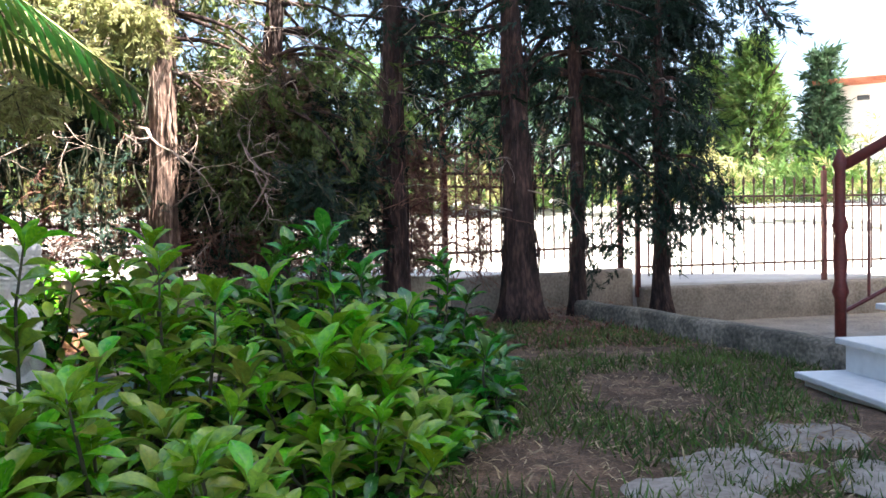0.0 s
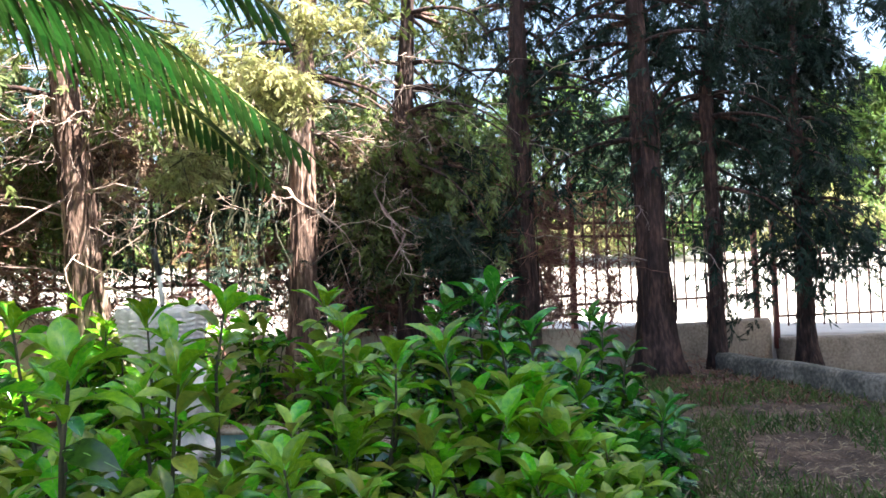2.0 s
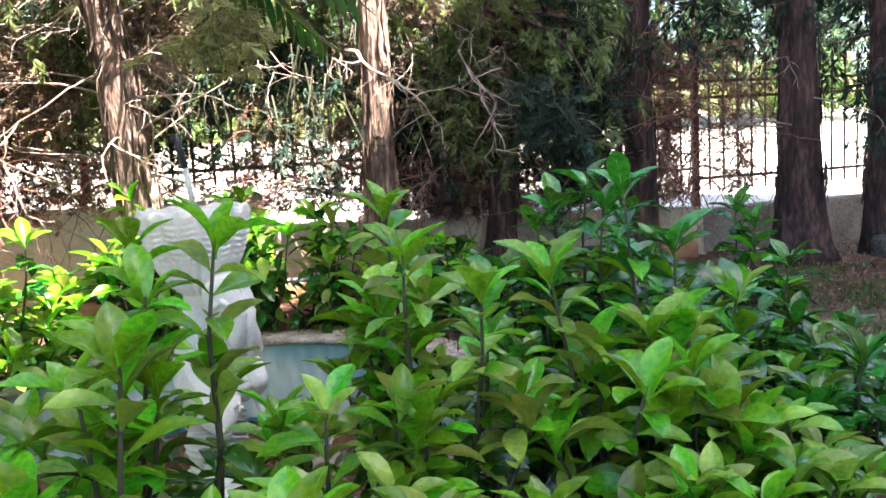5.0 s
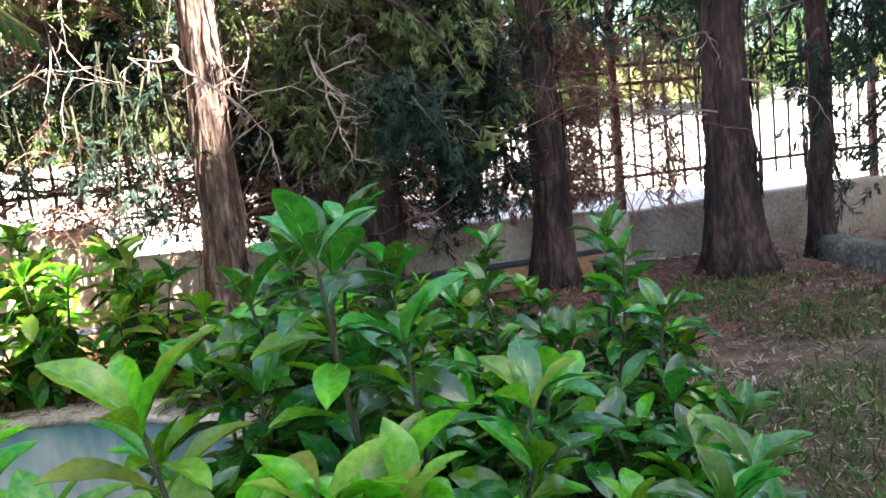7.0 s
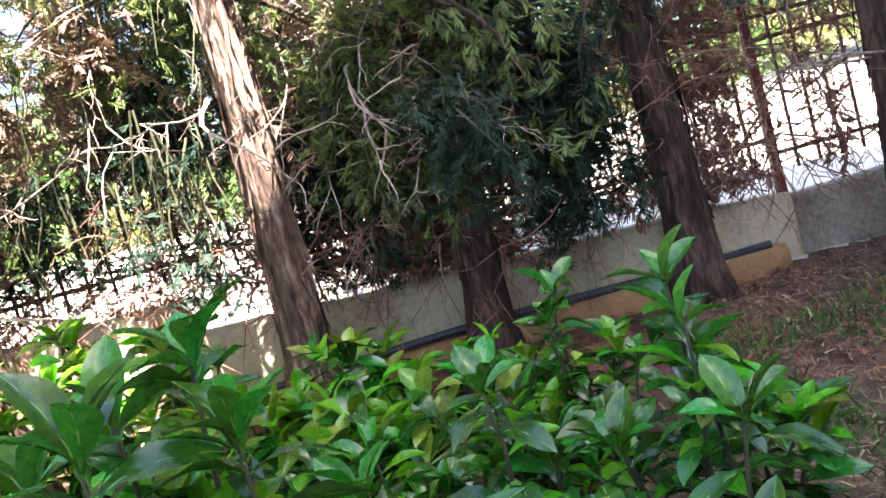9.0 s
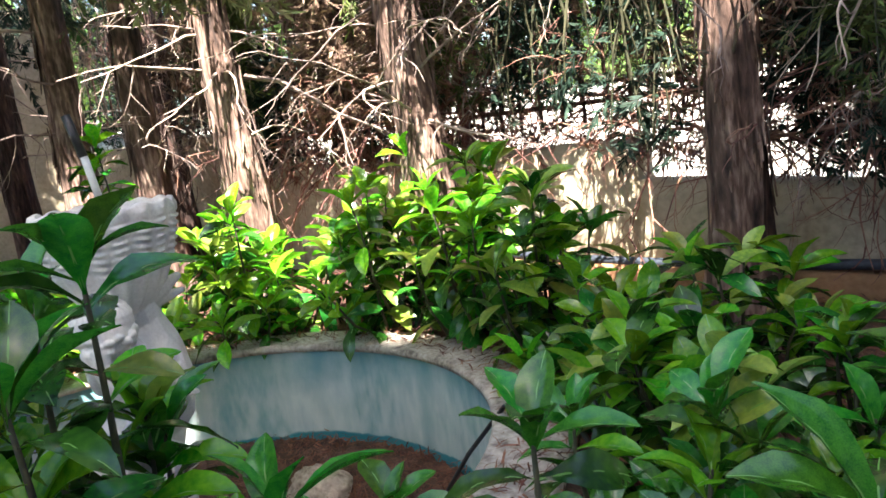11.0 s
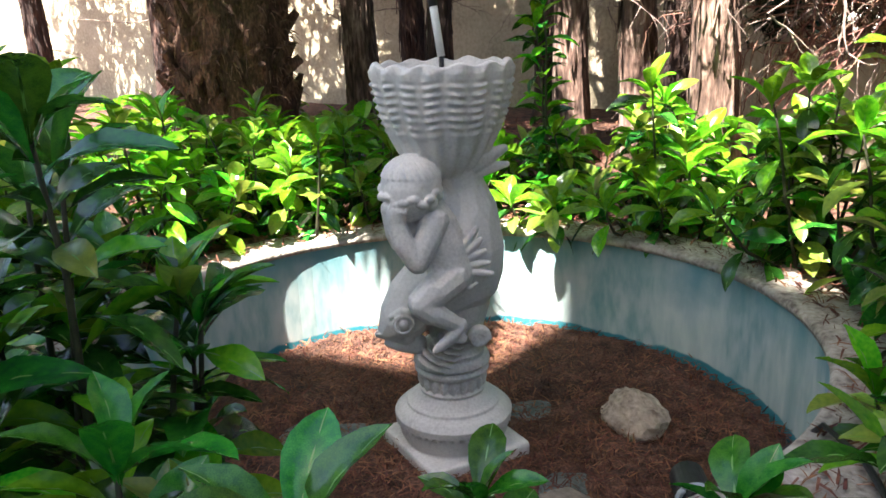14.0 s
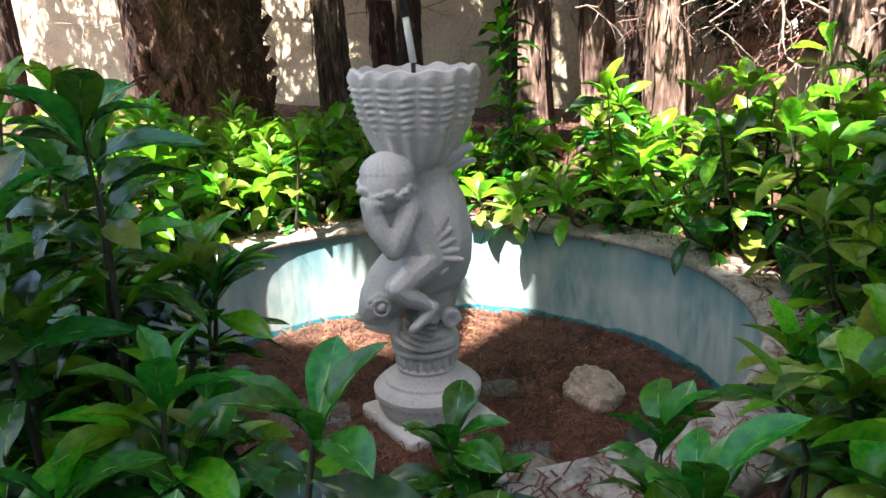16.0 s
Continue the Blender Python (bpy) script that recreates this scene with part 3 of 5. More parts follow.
def build_statue():
    """Fountain figure: moulded plinth, upended fish, small seated figure, woven basket bowl."""
    bm = bmesh.new()
    rr = random.Random(12)
    box(bm, -0.165, -0.165, 0.0, 0.165, 0.165, 0.055, 0.012, pose(0, 0, 0, 0, 0, 28))
    lathe(bm, [(0.02, 0.045), (0.128, 0.045), (0.142, 0.055), (0.160, 0.085), (0.164, 0.112), (0.158, 0.116), (0.158, 0.121), (0.172, 0.126), (0.174, 0.146), (0.158, 0.162), (0.136, 0.172), (0.138, 0.180), (0.122, 0.184), (0.106, 0.196), (0.092, 0.212), (0.02, 0.212)], 48)
    for k in range(44):
        a = 2 * math.pi * k / 44
        blob(bm, (0.165 * math.cos(a), 0.165 * math.sin(a), 0.119 + rr.gauss(0, 0.0015)), (0.009, 0.009, 0.005), sub=1)
    lathe(bm, [(0.02, 0.2), (0.090, 0.205), (0.100, 0.220), (0.090, 0.226), (0.092, 0.266), (0.104, 0.270), (0.110, 0.282), (0.098, 0.292), (0.112, 0.302), (0.108, 0.318), (0.094, 0.322), (0.100, 0.340), (0.085, 0.355), (0.02, 0.36)], 48)
    for k in range(20):
        a = 2 * math.pi * k / 20
        blob(bm, (0.092 * math.cos(a), 0.092 * math.sin(a), 0.246), (0.0105, 0.0105, 0.021), sub=2)
    # rolled waves under the foot
    for k in range(6):
        blob(bm, (-0.045 + 0.011 * k, -0.075, 0.318 + 0.017 * k), (0.064 - 0.005 * k, 0.045, 0.0065), (6, 24, 0), 2)
    # fish: snout low at the front, back arched, tail rising to the bowl
    chain(bm, [(-0.168, -0.035, 0.418, 0.040), (-0.135, -0.03, 0.448, 0.070), (-0.085, -0.015, 0.50, 0.092), (-0.02, 0.01, 0.535, 0.114), (0.032, 0.012, 0.57, 0.126), (0.052, 0.008, 0.64, 0.110), (0.060, 0.005, 0.72, 0.088), (0.05, 0.01, 0.80, 0.062), (0.025, 0.0, 0.88, 0.068)])
    chain(bm, [(0.02, 0.03, 0.47, 0.10), (0.015, 0.03, 0.40, 0.085)], 5)
    chain(bm, [(-0.205, -0.04, 0.402, 0.012), (-0.17, -0.045, 0.408, 0.026), (-0.13, -0.045, 0.40, 0.034)], 6)
    chain(bm, [(-0.180, -0.04, 0.374, 0.012), (-0.15, -0.045, 0.372, 0.022), (-0.10, -0.04, 0.368, 0.032)], 6)
    for k in range(9):
        blob(bm, (-0.150 + 0.010 * k, -0.02 + 0.004 * k, 0.525 + 0.012 * k - 0.0004 * k * k), (0.014, 0.010, 0.012), (0, -40, 0), 1)
    ringlet(bm, (-0.132, -0.104, 0.452), 0.026, 0.0065)
    blob(bm, (-0.132, -0.106, 0.452), (0.013, 0.012, 0.013), sub=2)
    chain(bm, [(-0.165, -0.088, 0.470, 0.008), (-0.135, -0.098, 0.489, 0.010), (-0.098, -0.10, 0.480, 0.008)], 5)
    # tail fluke under the bowl
    chain(bm, [(0.05, -0.02, 0.865, 0.034), (0.10, -0.03, 0.888, 0.026), (0.158, -0.03, 0.915, 0.012)], 7)
    chain(bm, [(0.06, -0.01, 0.85, 0.028), (0.11, -0.02, 0.862, 0.020), (0.165, -0.03, 0.872, 0.009)], 7)
    # side fin: a fan of five ribs
    for k in range(5):
        root = Vector((0.034, -0.098, 0.650 - 0.012 * k))
        tip = root + Vector((0.040 + 0.010 * k, -0.022, 0.072 - 0.020 * k))
        chain(bm, [(*root, 0.013), (*root.lerp(tip, 0.6), 0.0135), (*tip, 0.008)], 7)
    chain(bm, [(0.035, -0.116, 0.565, 0.006), (0.052, -0.118, 0.552, 0.007), (0.072, -0.114, 0.566, 0.006)], 5)
    ringlet(bm, (0.078, -0.082, 0.395), 0.027, 0.0095, (90, 0, 0), 16, 1.8)
    blob(bm, (0.078, -0.066, 0.395), (0.034, 0.02, 0.034), sub=2)
    # seated figure
    head = Vector((-0.096, -0.10, 0.832))
    blob(bm, head + Vector((-0.004, -0.012, -0.012)), (0.070, 0.070, 0.074))
    blob(bm, head + Vector((0.004, 0.008, 0.014)), (0.081, 0.082, 0.072))
    for k in range(26):
        a = 2 * math.pi * k / 26
        lock = [head + Vector((0.004 + 0.080 * q * math.cos(a + 0.5 * q), 0.008 + 0.081 * q * math.sin(a + 0.5 * q), 0.014 + 0.071 * math.sqrt(max(0, 1 - q * q)))) for q in (0.25, 0.55, 0.8, 0.96)]
        chain(bm, [(*q, 0.0042) for q in lock], 7)
    for k in range(15):
        a = radians(150 + 18 * k)
        q = head + Vector((0.076 * math.cos(a), 0.078 * math.sin(a), -0.008 + 0.010 * math.sin(k * 2.1) - 0.016 * max(0, -math.sin(a))))
        blob(bm, q, (0.018, 0.012, 0.011), (rr.uniform(-30, 30), rr.uniform(-30, 30), math.degrees(a) + 90), 2)
    blob(bm, head + Vector((0.055, -0.045, -0.032)), (0.018, 0.012, 0.022), (0, 12, 30), 2)
    chain(bm, [(-0.050, -0.075, 0.765, 0.050), (-0.034, -0.085, 0.715, 0.064), (-0.012, -0.090, 0.65, 0.064), (0.004, -0.088, 0.595, 0.066)], 7)
    # arm in front, bent up to the face
    chain(bm, [(-0.034, -0.125, 0.748, 0.038), (-0.058, -0.152, 0.70, 0.035), (-0.084, -0.166, 0.648, 0.032)], 7)
    chain(bm, [(-0.084, -0.166, 0.648, 0.032), (-0.118, -0.166, 0.70, 0.030), (-0.134, -0.158, 0.752, 0.026), (-0.132, -0.158, 0.782, 0.027)], 7)
    chain(bm, [(-0.090, -0.10, 0.742, 0.030), (-0.128, -0.115, 0.69, 0.028), (-0.142, -0.125, 0.72, 0.025), (-0.150, -0.135, 0.785, 0.025)], 6)
    for k in range(4):
        chain(bm, [(-0.146 + 0.012 * k, -0.170 - 0.003 * k, 0.785, 0.0075), (-0.140 + 0.012 * k, -0.168, 0.812, 0.006)], 4)
    # near leg drawn up, foot on the waves; far leg behind it
    chain(bm, [(0.004, -0.115, 0.588, 0.052), (-0.040, -0.150, 0.562, 0.046), (-0.078, -0.170, 0.533, 0.037)], 8)
    chain(bm, [(-0.078, -0.170, 0.533, 0.037), (-0.048, -0.168, 0.505, 0.032), (-0.008, -0.155, 0.478, 0.026), (0.016, -0.150, 0.462, 0.020)], 8)
    chain(bm, [(0.022, -0.148, 0.462, 0.021), (0.002, -0.160, 0.436, 0.018), (-0.030, -0.168, 0.412, 0.015), (-0.044, -0.170, 0.402, 0.010)], 7)
    for k in range(4):
        blob(bm, (-0.046 + 0.008 * k, -0.172, 0.400 + 0.003 * k), (0.0065, 0.008, 0.006), sub=1)
    chain(bm, [(-0.02, -0.10, 0.57, 0.045), (-0.085, -0.115, 0.52, 0.034), (-0.06, -0.115, 0.48, 0.028)], 6)
    # basket with a scalloped rim
    seg, rows = 144, 84
    prof = [(0.06, 0.845), (0.095, 0.875), (0.125, 0.915), (0.150, 0.965), (0.168, 1.015), (0.181, 1.07), (0.190, 1.125)]
    rings = []
    for j in range(rows + 1):
        k = j / rows * (len(prof) - 1)
        i = min(int(k), len(prof) - 2)
        f = k - i
        r0 = prof[i][0] * (1 - f) + prof[i + 1][0] * f
        z0 = prof[i][1] * (1 - f) + prof[i + 1][1] * f
        ring = []
        for s in range(seg):
            a = 2 * math.pi * s / seg
            side = math.cos(a * 18)
            fade = min(1, max(0, (z0 - 0.95) / 0.05)) * min(1, max(0, (1.112 - z0) / 0.012))
            w = 0.0052 * fade * math.sin(z0 * 2 * math.pi / 0.0205 + 0.9 * math.sin(9 * a)) * max(0.15, min(1, 0.6 + side))
            w += 0.0050 * side
            ring.append(bm.verts.new(((r0 + w) * math.cos(a), (r0 + w) * math.sin(a), z0 + (0.003 * math.sin(a * 18) if j == rows else 0))))
        rings.append(ring)
    for r1, z1 in ((0.186, 1.142), (0.172, 1.145), (0.150, 1.11), (0.10, 1.04), (0.03, 1.03)):
        rings.append([bm.verts.new((r1 * math.cos(2 * math.pi * s / seg), r1 * math.sin(2 * math.pi * s / seg), z1 + 0.005 * math.sin(26 * math.pi * s / seg) + 0.004 * noise.noise(Vector((math.cos(2 * math.pi * s / seg) * 4, math.sin(2 * math.pi * s / seg) * 4, 1))))) for s in range(seg)])
    for r0, r1 in zip(rings, rings[1:]):
        for s in range(seg):
            bm.faces.new((r0[s], r0[(s + 1) % seg], r1[(s + 1) % seg], r1[s]))
    bm.faces.new(rings[0][::-1])
    bm.faces.new(rings[-1])
    st = part("fountain_statue", bm, M_STONE)
    st.matrix_basis = pose(0, 0, 0.002, 0, 0, 115)
    md = st.modifiers.new("blend", "REMESH")
    md.mode, md.voxel_size, md.use_smooth_shade = "VOXEL", 0.0027, True
    sm = st.modifiers.new("soften", "SMOOTH")
    sm.factor, sm.iterations = 0.4, 1
    return tagged(st, "pale grey cast-stone fountain figure carrying a woven basket", "statue")


build_statue()

pipe = thing("fountain_pipe", 0, 0, 1.03, "white plastic pipe with a black nozzle standing in the basket", "pipe")
bm = bmesh.new()
tube(bm, [(0.0, 0, 0), (0.0, 0.0, 0.13)], [0.007, 0.007], 8)
part("holder", bm, M_DARK, pipe)
bm = bmesh.new()
tube(bm, [(0.0, 0, 0.13), (-0.004, -0.02, 0.26)], [0.0105, 0.0105], 10)
part("tube", bm, M_PVC, pipe, smooth=True)
bm = bmesh.new()
tube(bm, [(-0.004, -0.02, 0.255), (-0.012, -0.045, 0.37)], [0.0125, 0.0125], 10)
part("nozzle", bm, M_DARK, pipe, "black nozzle", smooth=True)


def rock(name, x, y, z, rx, ry, rz, seed, mat, label):
    bm = bmesh.new()
    bmesh.ops.create_icosphere(bm, subdivisions=4, radius=1)
    for v in bm.verts:
        n = 0.28 * noise.noise(v.co * 1.3 + Vector((seed, 0, 0))) + 0.12 * noise.noise(v.co * 3.5 + Vector((0, seed, 0))) + 0.09 * noise.noise(v.co * 6) - 0.07 * max(0, noise.noise(v.co * 11))
        v.co *= 1 + n
        v.co = Vector((v.co.x * rx, v.co.y * ry, max(v.co.z, -0.55) * rz))
    ob = part(name, bm, mat, smooth=True)
    ob.matrix_basis = pose(x, y, z + rz * 0.5, 0, 0, seed * 37)
    return tagged(ob, label, "rock", "rocks in the basin")


rock("rock", -0.31, 0.475, 0.005, 0.125, 0.088, 0.078, 1.0, M_ROCK, "pitted tan limestone lump on the needle litter")
rock("rock", 0.25, 0.405, 0.005, 0.105, 0.075, 0.055, 2.0, M_CONC, "grey stone on the basin floor")

pump = thing("fountain_pump", 0.075, 0.70, 0.0, "small dark blue and grey fountain pump lying on the needles", "pump", rz=18)
bm = bmesh.new()
tube(bm, [(-0.095, 0, 0.055), (-0.085, 0, 0.055), (0.03, 0, 0.055)], [0.036, 0.046, 0.05], 24)
box(bm, -0.08, -0.045, 0.004, 0.0, 0.045, 0.03, 0.006)
part("body", bm, M_DARK, pump, smooth=False)
bm = bmesh.new()
tube(bm, [(0.03 + 0.002 * math.sin(t), 0.046 * math.cos(t), 0.055 + 0.046 * math.sin(t)) for t in np.linspace(0, 2 * math.pi, 25)], [0.0085] * 25, 8, cap=False)
part("ring", bm, M_GREY, pump, "pale grey collar", smooth=True)
bm = bmesh.new()
tube(bm, [(0.028, 0, 0.055), (0.036, 0, 0.055)], [0.038, 0.030], 20)
part("cap", bm, M_GLASS, pump, "dark intake cap")
bm = bmesh.new()
box(bm, 0.02, -0.05, 0.002, 0.07, 0.05, 0.034, 0.008)
part("foot", bm, M_GREY, pump, "pale grey foot")
bm = bmesh.new()
tube(bm, [(0.2, 0.75, 0.1), (0.28, 0.86, 0.30), (0.36, 0.96, 0.45), (0.47, 1.02, 0.455), (0.62, 1.06, 0.445), (0.8, 1.02, 0.44), (1.02, 0.9, 0.44)], [0.007] * 7, 8)
tagged(part("pump_cable", bm, M_DARK, smooth=True), "black cable looping over the basin rim", "cable")



def bare_spot(x, y):
    """Metres from the nearest patch of bare damp cement, with an uneven edge."""
    d = min(math.hypot(x - a, y - b) * k for a, b, k in ((-0.31, 0.15, 1.2), (0.09, -0.39, 0.75), (0.09, 0.38, 0.9), (0.45, -0.1, 0.7)))
    return d + 0.05 * noise.noise(Vector((x * 7, y * 7, 5)))


bm = bmesh.new()
bmesh.ops.create_grid(bm, x_segments=80, y_segments=80, size=0.99)
bmesh.ops.delete(bm, geom=[v for v in bm.verts if v.co.xy.length > 0.992], context="VERTS")
for v in bm.verts:
    q = 0.095 - bare_spot(v.co.x, v.co.y)
    v.co.z = 0.02 + 0.014 * noise.noise(v.co * 3.1) + 0.008 * noise.noise(v.co * 11) - 0.03 * min(1, max(0, q / 0.06 + 0.5)) + 0.012 * max(0, v.co.xy.length - 0.7) / 0.3
tagged(part("needle_bed", bm, M_LITTER, smooth=True), "matted bed of brown needles in the basin", "needles", kind="stuff")

# needle litter in the basin and on the rim and ground
NEEDLE_V = np.array([(-0.05, 0, 0), (0.05, 0, 0), (0.042, 0.55, 0.12), (-0.042, 0.55, 0.12), (0, 1, 0.0)])
NEEDLE_F = [(0, 1, 2, 3), (3, 2, 4)]


def litter(name, n, place, length, mat, label):
    pts = np.array([place() for _ in range(n)])
    d = np.column_stack([rng.normal(size=n), rng.normal(size=n), rng.normal(size=n) * 0.28])
    v, f = scatter(NEEDLE_V, NEEDLE_F, pts, frames_of(d, rng.uniform(-0.5, 0.5, n)), length * rng.uniform(0.5, 1.5, n))
    return tagged(part_data(name, v, f, mat), label, "needles", kind="stuff")


def in_basin():
    while True:
        a, r = rng.uniform(0, 2 * math.pi), math.sqrt(rng.uniform(0.03, 0.97))
        x, y = r * math.cos(a), r * math.sin(a)
        if bare_spot(x, y) > 0.09 or rng.random() < 0.45:
            return x, y, 0.018 + abs(rng.normal()) * 0.012


litter("fallen_needles", 24000, in_basin, 0.036, M_NEEDLE, "reddish-brown fallen needles covering the basin floor")


def on_rim():
    a, r = rng.uniform(0, 2 * math.pi), rng.uniform(1.02, 1.24)
    return r * math.cos(a), r * math.sin(a), 0.438


litter("rim_needles", 2600, on_rim, 0.045, M_NEEDLE, "dry needles scattered on the coping")


def on_ground():
    while True:
        x, y = rng.uniform(-4.5, 3.6), rng.uniform(-3.2, 4.5)
        if math.hypot(x, y) > 1.3 and out_side(x, y) < -0.15 and (y > 1.7 or x < 1.0):
            return x, y, GROUND + 0.02 + 0.035 * noise.noise(Vector((x * 1.1, y * 1.1, 0)))


litter("ground_needles", 14000, on_ground, 0.07, M_NEEDLE, "reddish dry needles under the trees")


# ---- trees ----
def conifer(x, y, r, lean, height, bark, limbs, sprays, leafy, low, label, droop=0.5, reach=1.2, size=0.15, twigs=14):
    """Shaggy conifer: ridged tapered trunk, crooked limbs, hanging sprays, dry twigs low on the trunk."""
    rr = random.Random(int(x * 100 + y * 1000))
    t = thing("conifer", x, y, GROUND - 0.05, label, "tree", "conifers along the boundary wall")
    n = 22
    pts, rad = [], []
    for i in range(n + 1):
        z = height * i / n
        k = z / height
        pts.append(Vector((lean[0] * z + 0.05 * noise.noise(Vector((z * 0.7, x, 0))), lean[1] * z + 0.05 * noise.noise(Vector((z * 0.7, y, 4))), z)))
        flare = 0.6 * math.exp(-z / 0.16)
        rad.append(r * (1 - 0.75 * k + flare))
    bm = bmesh.new()
    tube(bm, pts, rad, 20, 0.28)
    part("trunk", bm, bark, t, smooth=True)
    # loose bark strips
    bm = bmesh.new()
    for _ in range(130):
        i = rr.randrange(2, 12)
        a = rr.uniform(0, 2 * math.pi)
        p = pts[i].lerp(pts[i + 1], rr.random()) + Vector((math.cos(a), math.sin(a), 0)) * rad[i] * 1.02
        w, ln = rr.uniform(0.008, 0.022), rr.uniform(0.08, 0.34)
        tang = Vector((-math.sin(a), math.cos(a), 0)) * w
        outw = Vector((math.cos(a), math.sin(a), 0))
        q = [p + outw * rr.uniform(0.0, 0.03), p + Vector((0, 0, ln * 0.5)) + outw * 0.01, p + Vector((0, 0, ln)) + outw * rr.uniform(-0.004, 0.016)]
        vv = [bm.verts.new(c + s * tang * g + outw * (0.006 if s == 0 else 0)) for c, g in zip(q, (0.15, 1.0, 0.1)) for s in (-1, 0, 1)]
        for j in (0, 3):
            for s in (0, 1):
                bm.faces.new((vv[j + s], vv[j + s + 1], vv[j + s + 4], vv[j + s + 3]))
    tagged(part("bark", bm, bark, t, "peeling fibrous bark"), kind="stuff")
    spots, dirs = [], []
    for _ in range(limbs):
        z = rr.uniform(low, height * 0.97)
        i = min(int(z / height * n), n - 1)
        p = pts[i].copy()
        a = rr.uniform(0, 2 * math.pi) if x < -1.5 or z < 1.9 else rr.uniform(-0.5, math.pi + 0.5)
        ln = reach * (1 - 0.4 * z / height) * rr.uniform(0.6, 1.2)
        d = Vector((math.cos(a), math.sin(a), rr.uniform(0.0, 0.5)))
        line = [p]
        for s in range(6):
            d = (d + Vector((rr.uniform(-0.3, 0.3), rr.uniform(-0.3, 0.3), -0.22 * droop))).normalized()
            line.append(line[-1] + d * ln / 6)
        if sum(in_gap(Vector((x, y, GROUND - 0.05)) + q) for q in line) > 0:
            continue
        bm = bmesh.new()
        tube(bm, line, [max(0.004, 0.022 * (1 - s / 6.5)) for s in range(7)], 5)
        part("limb", bm, M_BARK_SHADED, t, smooth=True)
        for _ in range(sprays):
            s = rr.uniform(1.2, 5.99)
            q = line[int(s)].lerp(line[int(s) + 1], s % 1)
            side = Vector((rr.gauss(0, 1), rr.gauss(0, 1), rr.gauss(-0.9, 0.7)))
            hang = rr.random() ** 2 * 0.38
            spots.append(q + Vector((rr.gauss(0, 0.09), rr.gauss(0, 0.09), -hang + rr.gauss(0, 0.05))))
            dirs.append(side + d * 0.6)
    if spots:
        foliage("crown", spots, dirs, size, leafy, t)
    if twigs:
        bm = bmesh.new()
        for _ in range(twigs):
            z = rr.uniform(0.95, 2.7)
            i = min(int(z / height * n), n - 1)
            a = rr.uniform(0, 2 * math.pi)
            if near_gap((x + pts[i].x + 0.3 * math.cos(a), y + pts[i].y + 0.3 * math.sin(a), z + GROUND)):
                continue
            twig_mesh(bm, pts[i], (math.cos(a), math.sin(a), rr.uniform(-0.2, 0.5)), rr.uniform(0.35, 0.8), 0.008, rr, 0.7)
        tagged(part("dry_twig", bm, M_TWIG, t, "bare grey dry twigs"), kind="stuff")
    return t


GREEN = "shaggy conifer with peeling bark and thin green sprays"
DARKC = "dark conifer with dense drooping foliage"
conifer(-0.08, 2.12, 0.105, (0.07, -0.04), 4.3, M_BARK, 52, 26, M_FOL, 1.5, GREEN, 0.8, 1.2, twigs=44)
conifer(0.62, 2.66, 0.10, (0.03, 0.0), 4.3, M_BARK_SHADED, 50, 25, M_FOL, 1.5, GREEN, 0.8, 1.2, twigs=44)
conifer(1.5, 3.22, 0.12, (0.02, 0.0), 4.3, M_BARK_SHADED, 50, 24, M_FOL_SHADED, 1.9, DARKC, 0.8, 1.2, twigs=8)
conifer(2.58, 3.22, 0.15, (-0.03, 0.02), 4.3, M_BARK_SHADED, 50, 24, M_FOL_SHADED, 2.0, DARKC, 0.9, 1.3, twigs=6)
conifer(3.1, 3.5, 0.065, (0.0, 0.0), 4.3, M_BARK_SHADED, 60, 38, M_FOL_SHADED, 1.35, DARKC, 0.9, 1.15, twigs=4)
conifer(3.95, 3.95, 0.07, (0.0, 0.0), 4.0, M_BARK_SHADED, 76, 58, M_FOL_SHADED, 0.95, DARKC, 0.9, 0.9, twigs=2)
conifer(-1.06, 1.26, 0.11, (-0.05, -0.03), 4.1, M_BARK, 36, 22, M_FOL, 2.0, GREEN, 0.7, 1.3, twigs=44)
conifer(-1.9, 0.52, 0.105, (0.02, -0.03), 4.1, M_BARK, 34, 24, M_FOL, 2.3, GREEN, 0.7, 1.2, twigs=16)
conifer(-2.7, 0.06, 0.095, (0.01, -0.02), 6.2, M_BARK, 30, 26, M_FOL, 2.6, GREEN, 0.7, 1.7)
conifer(-2.75, -0.34, 0.10, (-0.03, -0.03), 6.2, M_BARK, 30, 26, M_FOL, 2.6, GREEN, 0.7, 1.7)
conifer(-2.9, -1.22, 0.085, (-0.06, -0.06), 6.2, M_BARK_SHADED, 30, 26, M_FOL, 2.6, GREEN, 0.7, 1.7)
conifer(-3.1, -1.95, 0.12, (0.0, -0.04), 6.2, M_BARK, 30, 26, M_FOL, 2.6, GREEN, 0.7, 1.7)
conifer(-3.7, 0.15, 0.10, (0.0, 0.0), 6.2, M_BARK_SHADED, 30, 26, M_FOL, 2.6, GREEN, 0.7, 1.7)
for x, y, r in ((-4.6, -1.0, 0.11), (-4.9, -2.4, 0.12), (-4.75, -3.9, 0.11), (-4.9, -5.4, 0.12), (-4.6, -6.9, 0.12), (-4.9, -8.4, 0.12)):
    conifer(x, y, r, (0.01, -0.01), 5.6, M_BARK_SHADED, 54, 26, M_FOL_SHADED, 2.1, "conifer with shade-darkened bark in front of the tall garden wall", 0.6, 1.5, 0.2, twigs=10)


